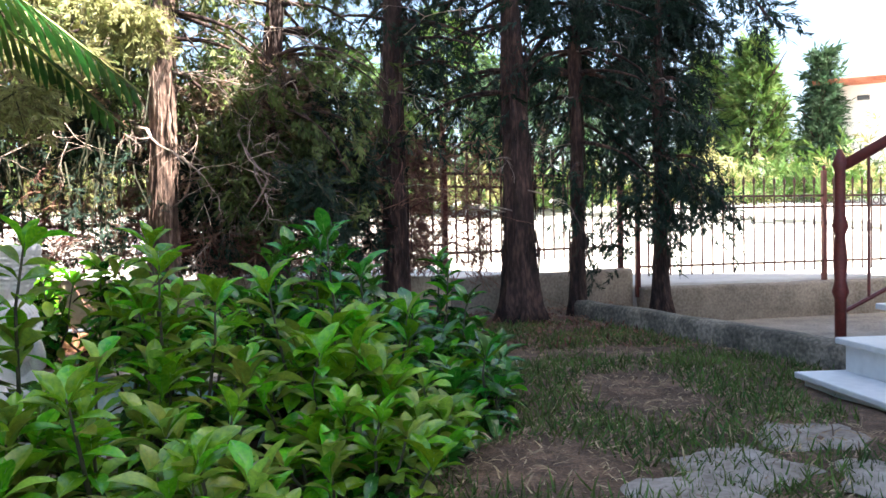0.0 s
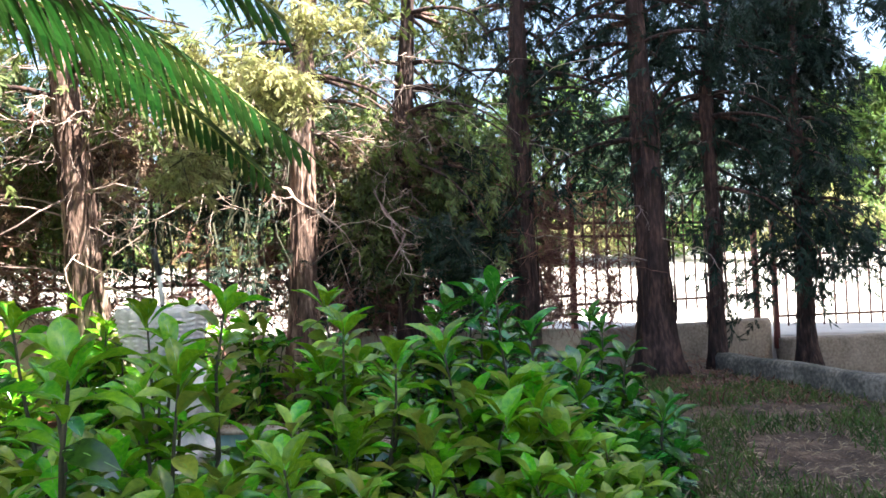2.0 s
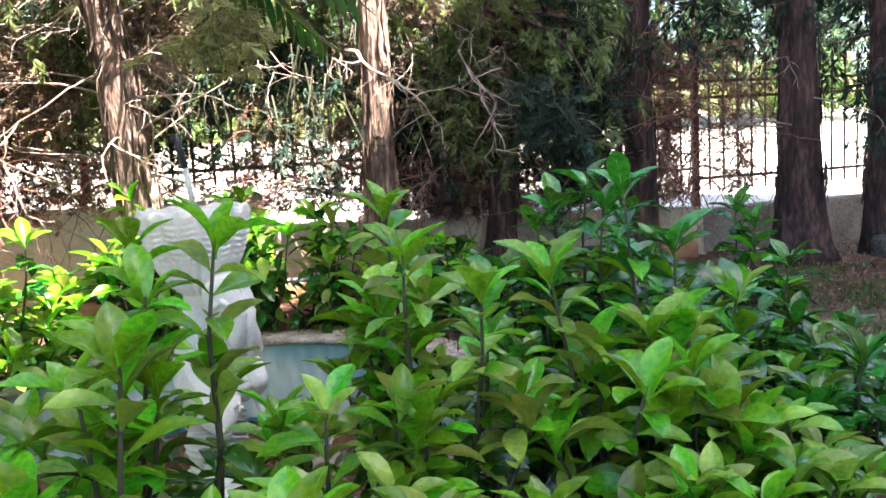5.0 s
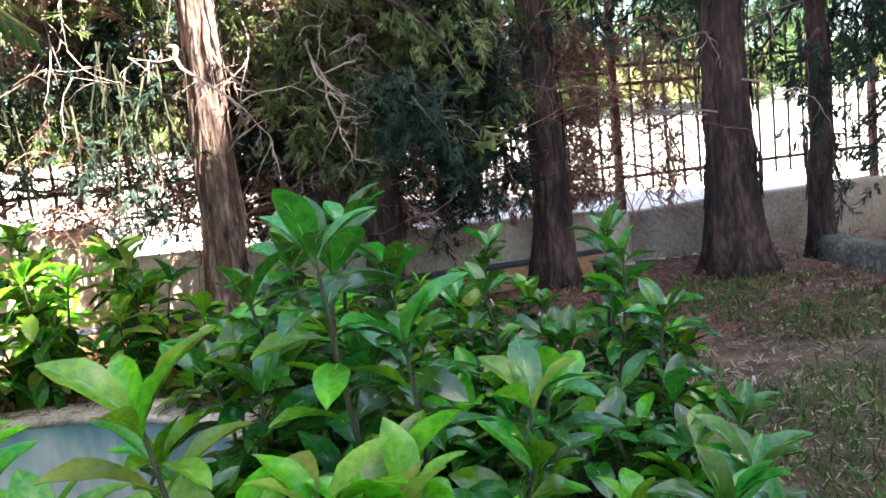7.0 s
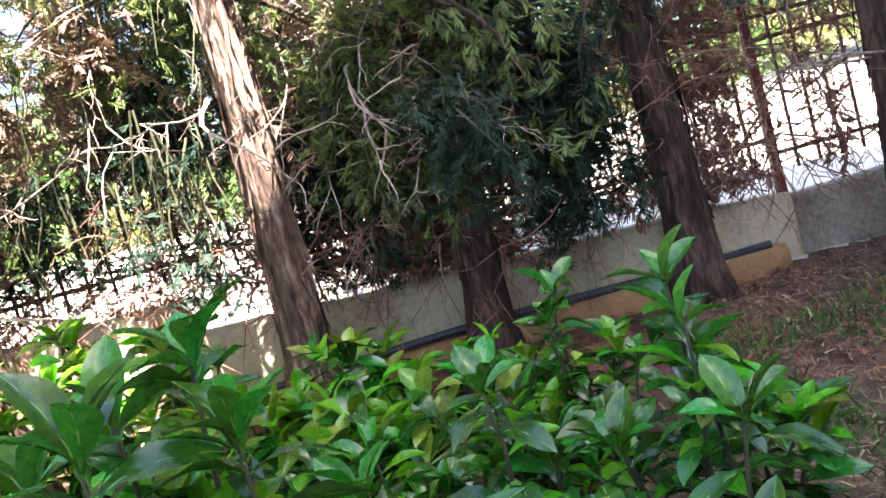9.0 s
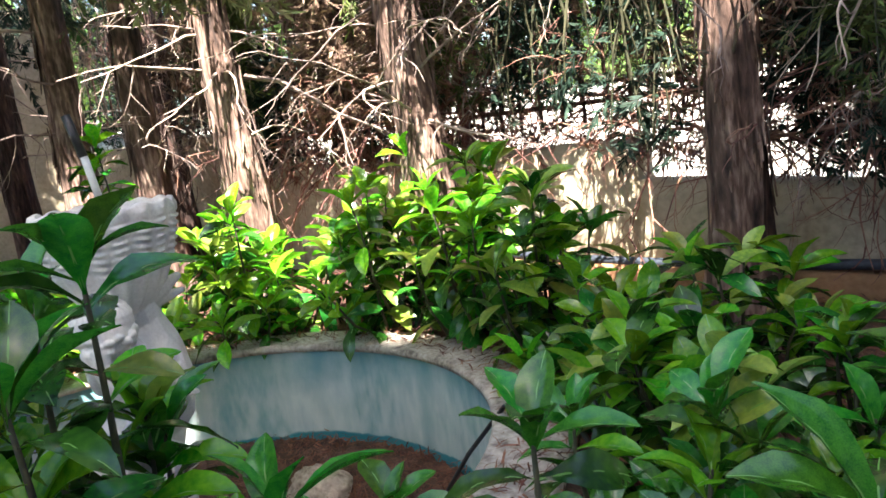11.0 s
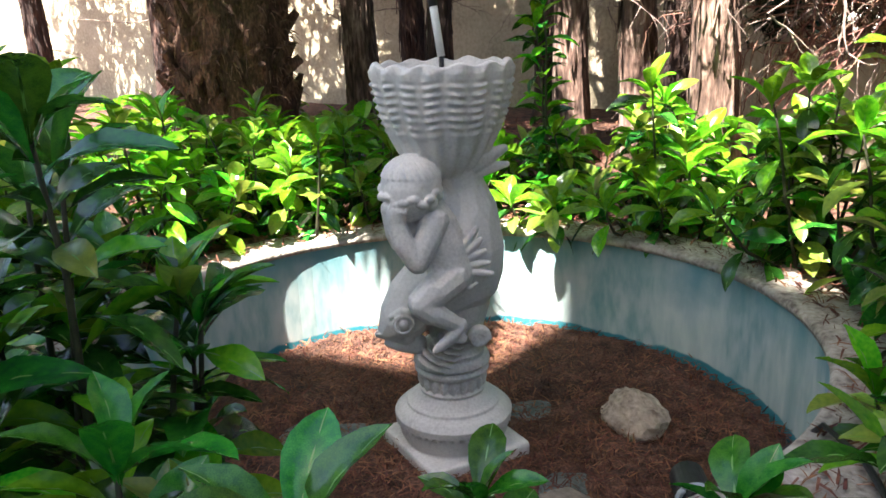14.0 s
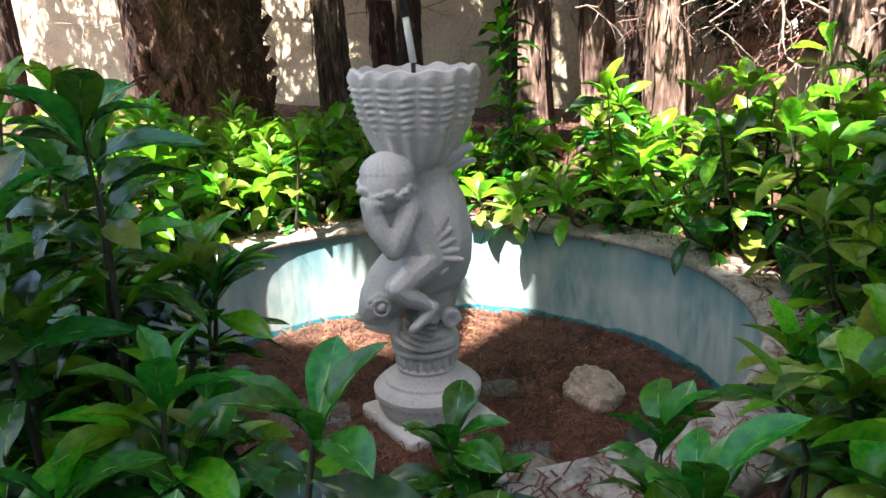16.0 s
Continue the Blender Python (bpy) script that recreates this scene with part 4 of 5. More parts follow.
def hanging(name, centre, spread, n, size, mat, label):
    """A mass of drooping sprays with its own hanging shoots."""
    c = Vector(centre)
    t = thing(name, c.x, c.y, c.z + spread[2], label, "branch", "drooping branches")
    rr = random.Random(int(c.x * 77 + c.y * 33))
    bm = bmesh.new()
    spots, dirs = [], []
    for _ in range(max(6, n // 40)):
        top = Vector((rr.gauss(0, spread[0] * 0.5), rr.gauss(0, spread[1] * 0.5), rr.uniform(-0.5, 0.25) * spread[2]))
        low = top + Vector((rr.gauss(0, 0.1), rr.gauss(0, 0.1), -rr.uniform(0.5, 1.6) * spread[2]))
        tube(bm, [top, top.lerp(low, 0.5) + Vector((rr.gauss(0, 0.03), rr.gauss(0, 0.03), 0)), low], [0.006, 0.004, 0.002], 4)
        for _ in range(40):
            k = rr.random()
            spots.append(top.lerp(low, k) + Vector((rr.gauss(0, 0.05), rr.gauss(0, 0.05), 0)))
            dirs.append((rr.gauss(0, 0.9), rr.gauss(0, 0.9), rr.gauss(-0.6, 0.5)))
    tagged(part("shoot", bm, M_STEM, t), kind="stuff")
    foliage("sprays", spots, dirs, size, mat, t)
    return t


hanging("hanging_branch", (1.1, 2.85, 1.25), (0.28, 0.2, 0.55), 1500, 0.13, M_FOL_SHADED, "deep green drooping conifer branch in front of the trunks")
hanging("hanging_branch", (0.95, 2.75, 1.9), (0.3, 0.2, 0.4), 440, 0.13, M_FOL_SHADED, "deep green drooping branch of a conifer")
hanging("hanging_branch", (-0.42, 1.95, 1.35), (0.22, 0.15, 0.5), 1100, 0.11, M_FOL_SHADED, "green drooping branch beside the shaggy trunk")
hanging("hanging_branch", (0.45, 2.35, 1.5), (0.2, 0.15, 0.6), 800, 0.11, M_FOL, "olive-green drooping branch beside the trunks")
hanging("hanging_branch", (-0.05, 0.75, 1.98), (0.16, 0.14, 0.2), 240, 0.11, M_FOL_PALE, "pale sunlit drooping spray of dry needles")
hanging("hanging_branch", (-0.35, 1.3, 2.35), (0.2, 0.2, 0.35), 420, 0.12, M_FOL_PALE, "pale sunlit drooping spray of dry needles")
hanging("hanging_branch", (0.23, 0.82, 2.23), (0.13, 0.12, 0.16), 200, 0.10, M_FOL_PALE, "pale sunlit drooping spray of dry needles")
hanging("hanging_branch", (0.43, 1.09, 2.67), (0.13, 0.12, 0.16), 200, 0.10, M_FOL_PALE, "pale sunlit drooping spray of dry needles")
hanging("hanging_branch", (-0.02, 0.36, 1.72), (0.13, 0.12, 0.16), 200, 0.10, M_FOL_PALE, "pale sunlit drooping spray of dry needles")
hanging("hanging_branch", (0.27, 0.89, 2.24), (0.13, 0.12, 0.16), 200, 0.10, M_FOL_PALE, "pale sunlit drooping spray of dry needles")

hanging("hanging_branch", (1.0, 1.95, 1.25), (0.14, 0.12, 0.34), 300, 0.11, M_FOL_SHADED, "deep green drooping tip of a conifer branch")

hanging("hanging_branch", (0.12, 2.46, 1.35), (0.32, 0.12, 0.5), 700, 0.12, M_FOL_SHADED, "deep green drooping conifer branch over the low wall")
hanging("hanging_branch", (0.78, 2.62, 1.55), (0.34, 0.14, 0.55), 700, 0.12, M_FOL, "olive-green drooping conifer branch over the low wall")
hanging("hanging_branch", (-0.55, 2.12, 1.75), (0.25, 0.12, 0.4), 600, 0.11, M_FOL_SHADED, "deep green drooping branch beside the shaggy trunk")
for k, x in enumerate((-3.3, -2.75, -2.3, -1.9, -1.5, -1.05, -0.7, -0.3, 0.15, 0.55)):
    dry = k % 3 != 1
    hanging("hanging_branch", (x, wall_y(x) - 0.22 - 0.16 * (k % 2), 1.72 + 0.16 * ((k * 5) % 4)), (0.3, 0.14, 0.5), 900, 0.11, M_DEAD if dry else M_FOL,
            "dead brown foliage hanging among the trunks" if dry else "olive-green drooping branch beside the trunks")

for k, x in enumerate((-2.9, -2.1, -1.75, -0.95)):
    hanging("hanging_branch", (x, wall_y(x) - 0.15 - 0.12 * (k % 2), 1.42 + 0.1 * (k % 3)), (0.3, 0.12, 0.36), 900, 0.11, M_DEAD if k % 3 else M_FOL_SHADED, "dead brown foliage hanging low over the wall" if k % 3 else "dark green drooping branch low over the wall")


def long_branch(pts, n, label):
    """A long drooping bough with dark sprays along it."""
    a = Vector(pts[0])
    t = thing("overhanging_branch", a.x, a.y, a.z, label, "branch", "drooping branches")
    rr = random.Random(n)
    line = [Vector(p) - a for p in pts]
    bm = bmesh.new()
    tube(bm, line, [0.022 * (1 - i / len(line)) + 0.005 for i in range(len(line))], 6)
    part("limb", bm, M_BARK_SHADED, t)
    sp, dr = [], []
    for _ in range(n):
        s = rr.uniform(0, len(line) - 1.001)
        q = line[int(s)].lerp(line[int(s) + 1], s % 1)
        sp.append(q + Vector((rr.gauss(0, 0.06), rr.gauss(0, 0.06), rr.gauss(-0.06, 0.06))))
        dr.append((rr.gauss(0.2, 0.8), rr.gauss(-0.2, 0.8), rr.gauss(-0.7, 0.5)))
    foliage("sprays", sp, dr, 0.12, M_FOL_SHADED, t)
    return t


long_branch([(3.1, 3.5, 2.9), (3.02, 2.31, 3.11), (3.46, 1.18, 2.79), (3.55, 0.63, 2.19)], 420, "dark drooping bough reaching over the lawn")


def brush(name, x0, x1, off, z0, z1, n, mat, label):
    """Tangle of dry twigs along the wall."""
    rr = random.Random(int(x0 * 31 + n))
    bm = bmesh.new()
    for _ in range(n):
        x = rr.uniform(x0, x1)
        p = (x, wall_y(x) + off + rr.gauss(0, 0.12), rr.uniform(z0, z1))
        if near_gap(p):
            continue
        twig_mesh(bm, p, (rr.gauss(0, 1), rr.gauss(0, 0.6), rr.gauss(-0.1, 0.8)), rr.uniform(0.3, 0.75), rr.uniform(0.004, 0.008), rr, 0.8)
    return tagged(part(name, bm, mat), label, "brush", kind="stuff")


brush("dry_brush", -3.0, 0.5, -0.05, 1.0, 1.4, 260, M_TWIG_RED, "tangle of reddish dry twigs on the wall")
brush("dry_brush", -1.8, 0.1, 0.2, 1.0, 1.35, 240, M_TWIG_RED, "sunlit reddish dry twigs along the fence foot")
brush("dry_brush", 0.0, 2.4, -0.05, 0.85, 2.0, 420, M_TWIG_RED, "tangle of reddish dry twigs in front of the fence")
brush("dry_brush", -2.5, 0.8, -0.18, 1.2, 2.9, 330, M_TWIG, "bare grey hanging twigs among the trees")
brush("dry_brush", -5.0, -2.2, -0.25, 1.2, 2.8, 240, M_TWIG, "bare grey hanging twigs among the trees")


def leafy_brush(name, x0, x1, off, z0, z1, n, mat, label):
    """Dry leafy scrub caught in the fence."""
    rr = random.Random(n)
    sp = []
    while len(sp) < n:
        x = rr.uniform(x0, x1)
        if noise.noise(Vector((x * 2.2, 0, 3))) + rr.uniform(-0.35, 0.35) > -0.1:
            sp.append((x, wall_y(x) + off + rr.gauss(0, 0.08), z0 + (z1 - z0) * rr.random() ** 1.4))
    ob = foliage(name, sp, [(rr.gauss(0, 1), rr.gauss(0, 0.7), rr.gauss(-0.3, 0.8)) for _ in sp], 0.11, mat, None)
    return tagged(ob, label, "brush", kind="stuff")


leafy_brush("dry_scrub", -3.2, 0.6, 0.12, 1.0, 1.75, 2600, M_TWIG_RED, "reddish dry scrub caught in the fence")
leafy_brush("dry_scrub", 0.2, 2.3, 0.05, 0.85, 2.0, 2600, M_TWIG_RED, "reddish dry scrub caught in the fence")
leafy_brush("green_scrub", -3.2, 2.2, 0.25, 1.3, 2.6, 3600, M_FOL, "thin green scrub growing through the fence")
leafy_brush("dark_scrub", -0.25, 0.7, 0.16, 0.9, 1.5, 1800, M_FOL_SHADED, "dark scrub growing behind the low wall")
leafy_brush("dark_scrub", -5.6, -1.6, 0.2, 1.1, 2.6, 3000, M_FOL_SHADED, "dark scrub growing over the wall")


def white_branch(p, d, ln, seed, name="bleached_branch"):
    bm = bmesh.new()
    twig_mesh(bm, p, d, ln, 0.014, random.Random(seed), 0.8, 3)
    return tagged(part(name, bm, M_TWIG), "bleached bare forked branch hanging from a trunk", "branch", "bare branches")


white_branch((0.4, 2.45, 1.95), (0.7, -0.6, -0.2), 0.8, 4)
white_branch((0.5, 2.4, 1.85), (0.5, -0.3, -0.7), 0.7, 5)
white_branch((-1.3, 1.3, 1.75), (-0.6, 0.3, 0.2), 0.8, 6)
white_branch((-0.15, 2.05, 1.9), (0.8, -0.5, -0.2), 0.9, 7)
white_branch((-1.9, 0.6, 1.6), (0.7, 0.9, 0.0), 0.9, 8)


# ---- palm ----
def frond(bm_r, verts, faces, start, tip, rise, seed):
    """One pinnate leaf: arched rachis and two rows of narrow leaflets."""
    rr = random.Random(seed)
    a, b = Vector(start), Vector(tip)
    line = []
    for i in range(15):
        k = i / 14
        p = a.lerp(b, k)
        p.z += rise * 4 * k * (1 - k)
        line.append(p)
    tube(bm_r, line, [0.022 * (1 - i / 15.5) + 0.003 for i in range(15)], 6)
    for i in range(92):
        k = 0.14 + 0.86 * i / 92
        s = k * 14
        j = min(int(s), 13)
        p = line[j].lerp(line[j + 1], s - j)
        d = (line[j + 1] - line[j]).normalized()
        side = d.cross(Vector((0, 0, 1))).normalized()
        ln = 0.52 * math.sin(math.pi * min(1, 0.18 + k * 0.80)) + 0.08
        for sg in (-1, 1):
            out = (side * sg * 0.85 + d * 0.62 + Vector((0, 0, -0.1 + rr.uniform(-0.06, 0.06)))).normalized()
            w = d.cross(out).cross(out).normalized() * 0.02
            n = len(verts)
            m = p + out * ln * 0.55 - Vector((0, 0, 0.02))
            e = p + out * ln - Vector((0, 0, 0.14 * ln / 0.5))
            up = d.cross(side * sg).normalized() * 0.004
            verts += [p - w * 0.5, p + w * 0.5, m + w, m - w, e, m + up]
            faces += [(n, n + 1, n + 2, n + 5), (n, n + 5, n + 3), (n + 5, n + 2, n + 4), (n + 3, n + 5, n + 4)]


def build_palm(x, y, height):
    t = thing("palm_tree", x, y, GROUND - 0.05, "stout palm with a shaggy fibrous trunk and arching fronds", "palm")
    bm = bmesh.new()
    zs = np.linspace(0, height, 18)
    tube(bm, [(0, 0, z) for z in zs], [0.40 + 0.10 * math.exp(-z / 0.25) - 0.05 * z / height for z in zs], 26, 0.16)
    part("trunk", bm, M_PALM, t, smooth=True)
    rr = random.Random(3)
    bm = bmesh.new()
    for k in range(170):
        z = height * (k + 0.5) / 170
        a = k * 2.39996 + rr.gauss(0, 0.25)
        q = 0.41 + 0.09 * math.exp(-z / 0.25) - 0.05 * z / height
        m = pose(q * math.cos(a), q * math.sin(a), z + rr.gauss(0, 0.03), 0, rr.gauss(0, 14), math.degrees(a) - 90) @ pose(0, 0, 0, -rr.uniform(5, 50))
        tube(bm, [m @ Vector(p) for p in ((0, 0, -0.07), (rr.gauss(0, 0.01), 0, 0.02), (rr.gauss(0, 0.02), 0, rr.uniform(0.07, 0.17)))], [0.045, 0.038, rr.uniform(0.012, 0.03)], 6, 0.3)
    tagged(part("leaf_base", bm, M_PALM, t, "cut brown leaf bases"), kind="stuff")
    bm = bmesh.new()
    for k in range(1100):
        z, a = rr.uniform(0.02, height), rr.uniform(0, 2 * math.pi)
        q = 0.42 + 0.09 * math.exp(-z / 0.25) - 0.05 * z / height
        p = Vector((q * math.cos(a), q * math.sin(a), z))
        d = Vector((math.cos(a) * rr.uniform(0.1, 0.9) + rr.gauss(0, 0.4), math.sin(a) * rr.uniform(0.1, 0.9) + rr.gauss(0, 0.4), rr.gauss(-0.5, 0.7))).normalized() * rr.uniform(0.04, 0.12)
        tube(bm, [p, p + d * 0.6, p + d + Vector((0, 0, -0.03))], [0.006, 0.004, 0.0015], 3)
    tagged(part("fibre", bm, M_PALM_HAIR, t, "loose shaggy brown fibres"), kind="stuff")
    tips = [(3.42, 2.35, -0.78, 0.62), (2.95, 3.3, -0.75, 0.7), (3.35, 2.0, -0.1, 0.8), (3.66, 1.30, -0.62, 0.62), (2.3, 2.4, 0.2, 0.8), (1.2, 3.4, 0.0, 1.0)]
    for k in range(12):
        a = radians(75 + k * 25)
        tips.append((3.0 * math.cos(a), 3.0 * math.sin(a), rr.uniform(-0.6, 0.9), 0.9))
    for k, (dx, dy, dz, rise) in enumerate(tips):
        br = bmesh.new()
        v, f = [], []
        frond(br, v, f, (0.1 * math.copysign(1, dx), 0.1 * math.copysign(1, dy), height - 0.05), (dx, dy, height + dz), rise, k)
        ra = part("frond", br, M_RACHIS, t, smooth=True)
        tagged(part_data("blade", v, f, M_FROND, ra), kind="stuff")
    return t


build_palm(-2.62, -2.75, 2.15)


# ---- shrubs ----
YOUNG_V, BLADE_F, BLADE_M = blade(0.16, 0.42, 0.012)
OLD_V = blade(0.42, 0.25, 0.02)[0]


def leaf_mesh(mat):
    me = bpy.data.meshes.new("leaf")
    me.from_pydata([tuple(v) for v in YOUNG_V], [], BLADE_F)
    me.materials.append(mat)
    me.materials.append(M_RIB)
    me.polygons.foreach_set("material_index", BLADE_M)
    me.polygons.foreach_set("use_smooth", [True] * len(BLADE_F))
    me.update()
    return me


ONE_LEAF = leaf_mesh(M_LEAF_ONE)
ONE_LEAF_LIT = leaf_mesh(M_LEAF_ONE_LIT)


def shrub(x, y, top, spread, shoots, seed, single=0, tips=(), leaf=0.135, label="glossy evergreen shrub with broad oval leaves", ground=GROUND, sag=0.0, lit_share=None):
    """Broad-leaved evergreen: upright shoots with opposite leaves and a rosette at each tip."""
    rr = random.Random(seed)
    t = thing("evergreen_shrub", x, y, ground - 0.03, label, "shrub", "shrubs round the basin")
    # Shares of sunlit-toned leaves by garden position; brighter on the southern side.
    if lit_share is None:
        lit_share = 0.30 if y < -0.5 else 0.02
    young_lit_share = 0.9 if y < -0.5 else 0.5 if x < 0.5 else 0.28
    P, D, S, W, A = [], [], [], [], []
    singles = []
    goals = [(tx - x, ty - y, tz - ground) for tx, ty, tz in tips]
    while len(goals) < shoots:
        a, q = rr.uniform(0, 2 * math.pi), math.sqrt(rr.random())
        goals.append((spread * q * math.cos(a), spread * q * math.sin(a), (top - ground) * (1 - 0.45 * q * q) * rr.uniform(0.62, 1.0)))
    for n, (gx, gy, gz) in enumerate(goals):
        base = Vector((gx * 0.25 + rr.gauss(0, 0.03), gy * 0.25 + rr.gauss(0, 0.03), 0))
        end = Vector((gx, gy, gz))
        midp = base.lerp(end, 0.55) + Vector((gx * 0.12, gy * 0.12, -0.02))
        line = [base, base.lerp(midp, 0.5), midp, midp.lerp(end, 0.55) + Vector((rr.gauss(0, 0.008), rr.gauss(0, 0.008), 0)), end]
        bm = bmesh.new()
        tube(bm, line, [0.008, 0.007, 0.006, 0.0045, 0.003], 5)
        part("stem", bm, M_STEM, t, smooth=True)
        length = (end - base).length
        levels = max(5, int(length / (0.062 + 0.05 * sag)))
        for i in range(levels):
            k = 0.22 + 0.75 * i / levels
            s = k * 4
            j = min(int(s), 3)
            p = line[j].lerp(line[j + 1], s - j)
            a = i * 1.7 + n
            for sg in range(2):
                b = a + sg * math.pi + rr.gauss(0, 0.3)
                el = rr.uniform(-0.45, 0.5) + 0.45 * k - 0.1 - sag
                P.append(p)
                D.append((math.cos(b), math.sin(b), el))
                S.append(leaf * rr.uniform(0.7, 1.1))
                W.append(rr.gauss(0, 0.35))
                A.append(4 if rr.random() < lit_share else 2 if k > 0.5 and rr.random() < young_lit_share else 0)
        rosette = rr.randint(5, 7)
        for i in range(rosette):
            b = i * 2.4 + n
            el = rr.uniform(0.25, 1.2) - sag * 0.8 if i > 1 else rr.uniform(1.2, 3.0) - sag
            d, sz, tw = (math.cos(b), math.sin(b), el), leaf * rr.uniform(0.75, 1.12), rr.gauss(0, 0.3)
            q = end - Vector((0, 0, 0.006 * (rosette - i)))
            if n < single:
                singles.append((q, d, sz, tw))
            else:
                P.append(q), D.append(d), S.append(sz), W.append(tw), A.append(4 if rr.random() < lit_share * 2 else 2 if rr.random() < young_lit_share + 0.3 else 0)
    P, rot, S, A = np.array([tuple(p) for p in P]), frames_of(np.array(D), np.array(W)), np.array(S), np.array(A)
    verts, faces, slots, base = [], [], [], 0
    for old in (True, False):
        pick = (A == 0) == old
        if not pick.any():
            continue
        v, f = scatter(OLD_V if old else YOUNG_V, BLADE_F, P[pick], rot[pick], S[pick])
        verts.append(v)
        faces += [tuple(i + base for i in q) for q in f]
        slots += [1 if m else int(g) for g in A[pick] for m in BLADE_M]
        base += len(v)
    ob = part_data("foliage", np.concatenate(verts), faces, M_LEAF, t, smooth=True)
    for m in (M_RIB, M_LEAF_YOUNG_LIT, M_RIB, M_LEAF_LIT):
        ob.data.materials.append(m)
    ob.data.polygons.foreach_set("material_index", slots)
    tagged(ob, kind="stuff")
    if singles:
        rot = frames_of(np.array([s[1] for s in singles]), np.array([s[3] for s in singles]))
        for (q, _, sz, _), r in zip(singles, rot):
            # Separate leaves get the lit tone to the south and west, the darker one elsewhere.
            o = new("leaf", ONE_LEAF_LIT if y < -0.5 or x < -0.2 else ONE_LEAF)
            o.parent = t
            o.matrix_basis = Matrix.Translation(q) @ Matrix([list(c) for c in r]).to_4x4() @ Matrix.Scale(sz, 4)
    return t


LIT = "sunlit yellow-green shrub with broad oval leaves"
LOW = "low glossy shrub with broad oval leaves at the basin"
# beside the path
shrub(1.36, 0.08, 1.12, 0.28, 15, 11, 8, [(1.34, 0.1, 1.19), (1.40, -0.16, 1.14), (1.24, 0.02, 1.12), (1.46, 0.02, 1.08), (1.2, -0.1, 1.08)], leaf=0.145)
shrub(1.87, 0.78, 0.94, 0.22, 13, 12, 8, [(1.87, 0.82, 1.02), (1.92, 0.66, 0.98)], leaf=0.13)
shrub(1.95, 0.32, 0.74, 0.22, 13, 13, 6, [(2.01, 0.50, 0.86), (2.14, 0.24, 0.68), (1.87, 0.24, 0.66)], leaf=0.13)
shrub(1.98, -0.22, 0.70, 0.24, 12, 14, 6, [(2.05, -0.27, 0.72), (2.13, 0.03, 0.66)])
shrub(1.42, 0.94, 0.82, 0.19, 9, 15, 6, [(1.40, 0.90, 0.84)], leaf=0.12)
shrub(1.10, 0.47, 0.62, 0.12, 3, 16, 3, [(1.02, 0.48, 0.62)], label=LOW)
shrub(1.20, 0.86, 0.70, 0.12, 5, 17, 5, [(1.07, 0.83, 0.72)], leaf=0.12, label=LOW)
shrub(1.62, -0.20, 1.02, 0.28, 16, 18, 6, [(1.47, -0.21, 0.96), (1.58, -0.36, 1.05), (1.46, -0.38, 1.20)])
shrub(1.62, 0.30, 0.85, 0.26, 14, 19, 3, [(1.55, 0.55, 0.94)])
shrub(1.48, -0.62, 0.95, 0.28, 20, 20, 6, [(1.29, -0.62, 1.02), (1.50, -0.88, 0.84)], leaf=0.15)
shrub(1.0, -0.78, 1.05, 0.28, 20, 21, 8, [(0.88, -0.59, 1.18), (1.02, -0.9, 1.12), (1.16, -0.80, 1.02)], leaf=0.125)
shrub(1.12, -1.30, 0.78, 0.30, 22, 22, 6, [(1.01, -1.41, 0.78), (1.05, -1.58, 0.86), (1.34, -1.30, 0.76)], leaf=0.125)
shrub(1.62, -1.05, 0.72, 0.26, 19, 23, 5, leaf=0.122)
shrub(0.56, -1.30, 1.12, 0.30, 20, 24, 6, [(0.62, -1.2, 1.1), (0.77, -1.2, 1.20), (0.42, -0.95, 1.16), (0.31, -1.42, 1.19)], leaf=0.125)
shrub(0.62, -1.78, 0.85, 0.32, 20, 25, 5, [(0.84, -2.02, 1.14), (0.7, -1.85, 1.08)], leaf=0.122)
shrub(1.22, -1.85, 0.62, 0.26, 17, 26, leaf=0.122)
shrub(0.12, -1.55, 0.95, 0.30, 19, 27, leaf=0.122)
shrub(0.15, -2.1, 0.9, 0.32, 19, 28, leaf=0.122)
shrub(1.24, -0.30, 0.82, 0.16, 8, 29)
shrub(1.15, 1.50, 0.86, 0.2, 10, 81, 5, leaf=0.12)
shrub(1.44, 1.44, 0.92, 0.2, 10, 82, 5, [(1.42, 1.42, 0.93)], leaf=0.12)
shrub(1.34, 1.26, 0.74, 0.16, 8, 83, 4, leaf=0.12)
shrub(1.78, -0.60, 0.70, 0.24, 17, 30, leaf=0.122)
shrub(1.42, 0.30, 0.80, 0.18, 10, 67, 4, leaf=0.105)
shrub(1.18, -0.14, 1.05, 0.2, 8, 68, 4)
shrub(0.80, -1.52, 0.98, 0.24, 16, 69, 6, [(0.78, -1.5, 1.06), (0.66, -1.45, 1.0)], leaf=0.122)
shrub(0.72, -2.25, 0.75, 0.3, 19, 61, 4, leaf=0.122)
shrub(0.25, -2.6, 0.85, 0.32, 19, 62, 4, leaf=0.122)
shrub(-0.25, -2.6, 0.95, 0.34, 19, 63, leaf=0.122)
shrub(1.3, -1.55, 0.72, 0.26, 17, 64, 4, leaf=0.122)
shrub(0.9, -1.1, 0.9, 0.26, 17, 65, 4, leaf=0.122)
shrub(0.3, -1.75, 0.95, 0.3, 17, 66, 4, leaf=0.122)
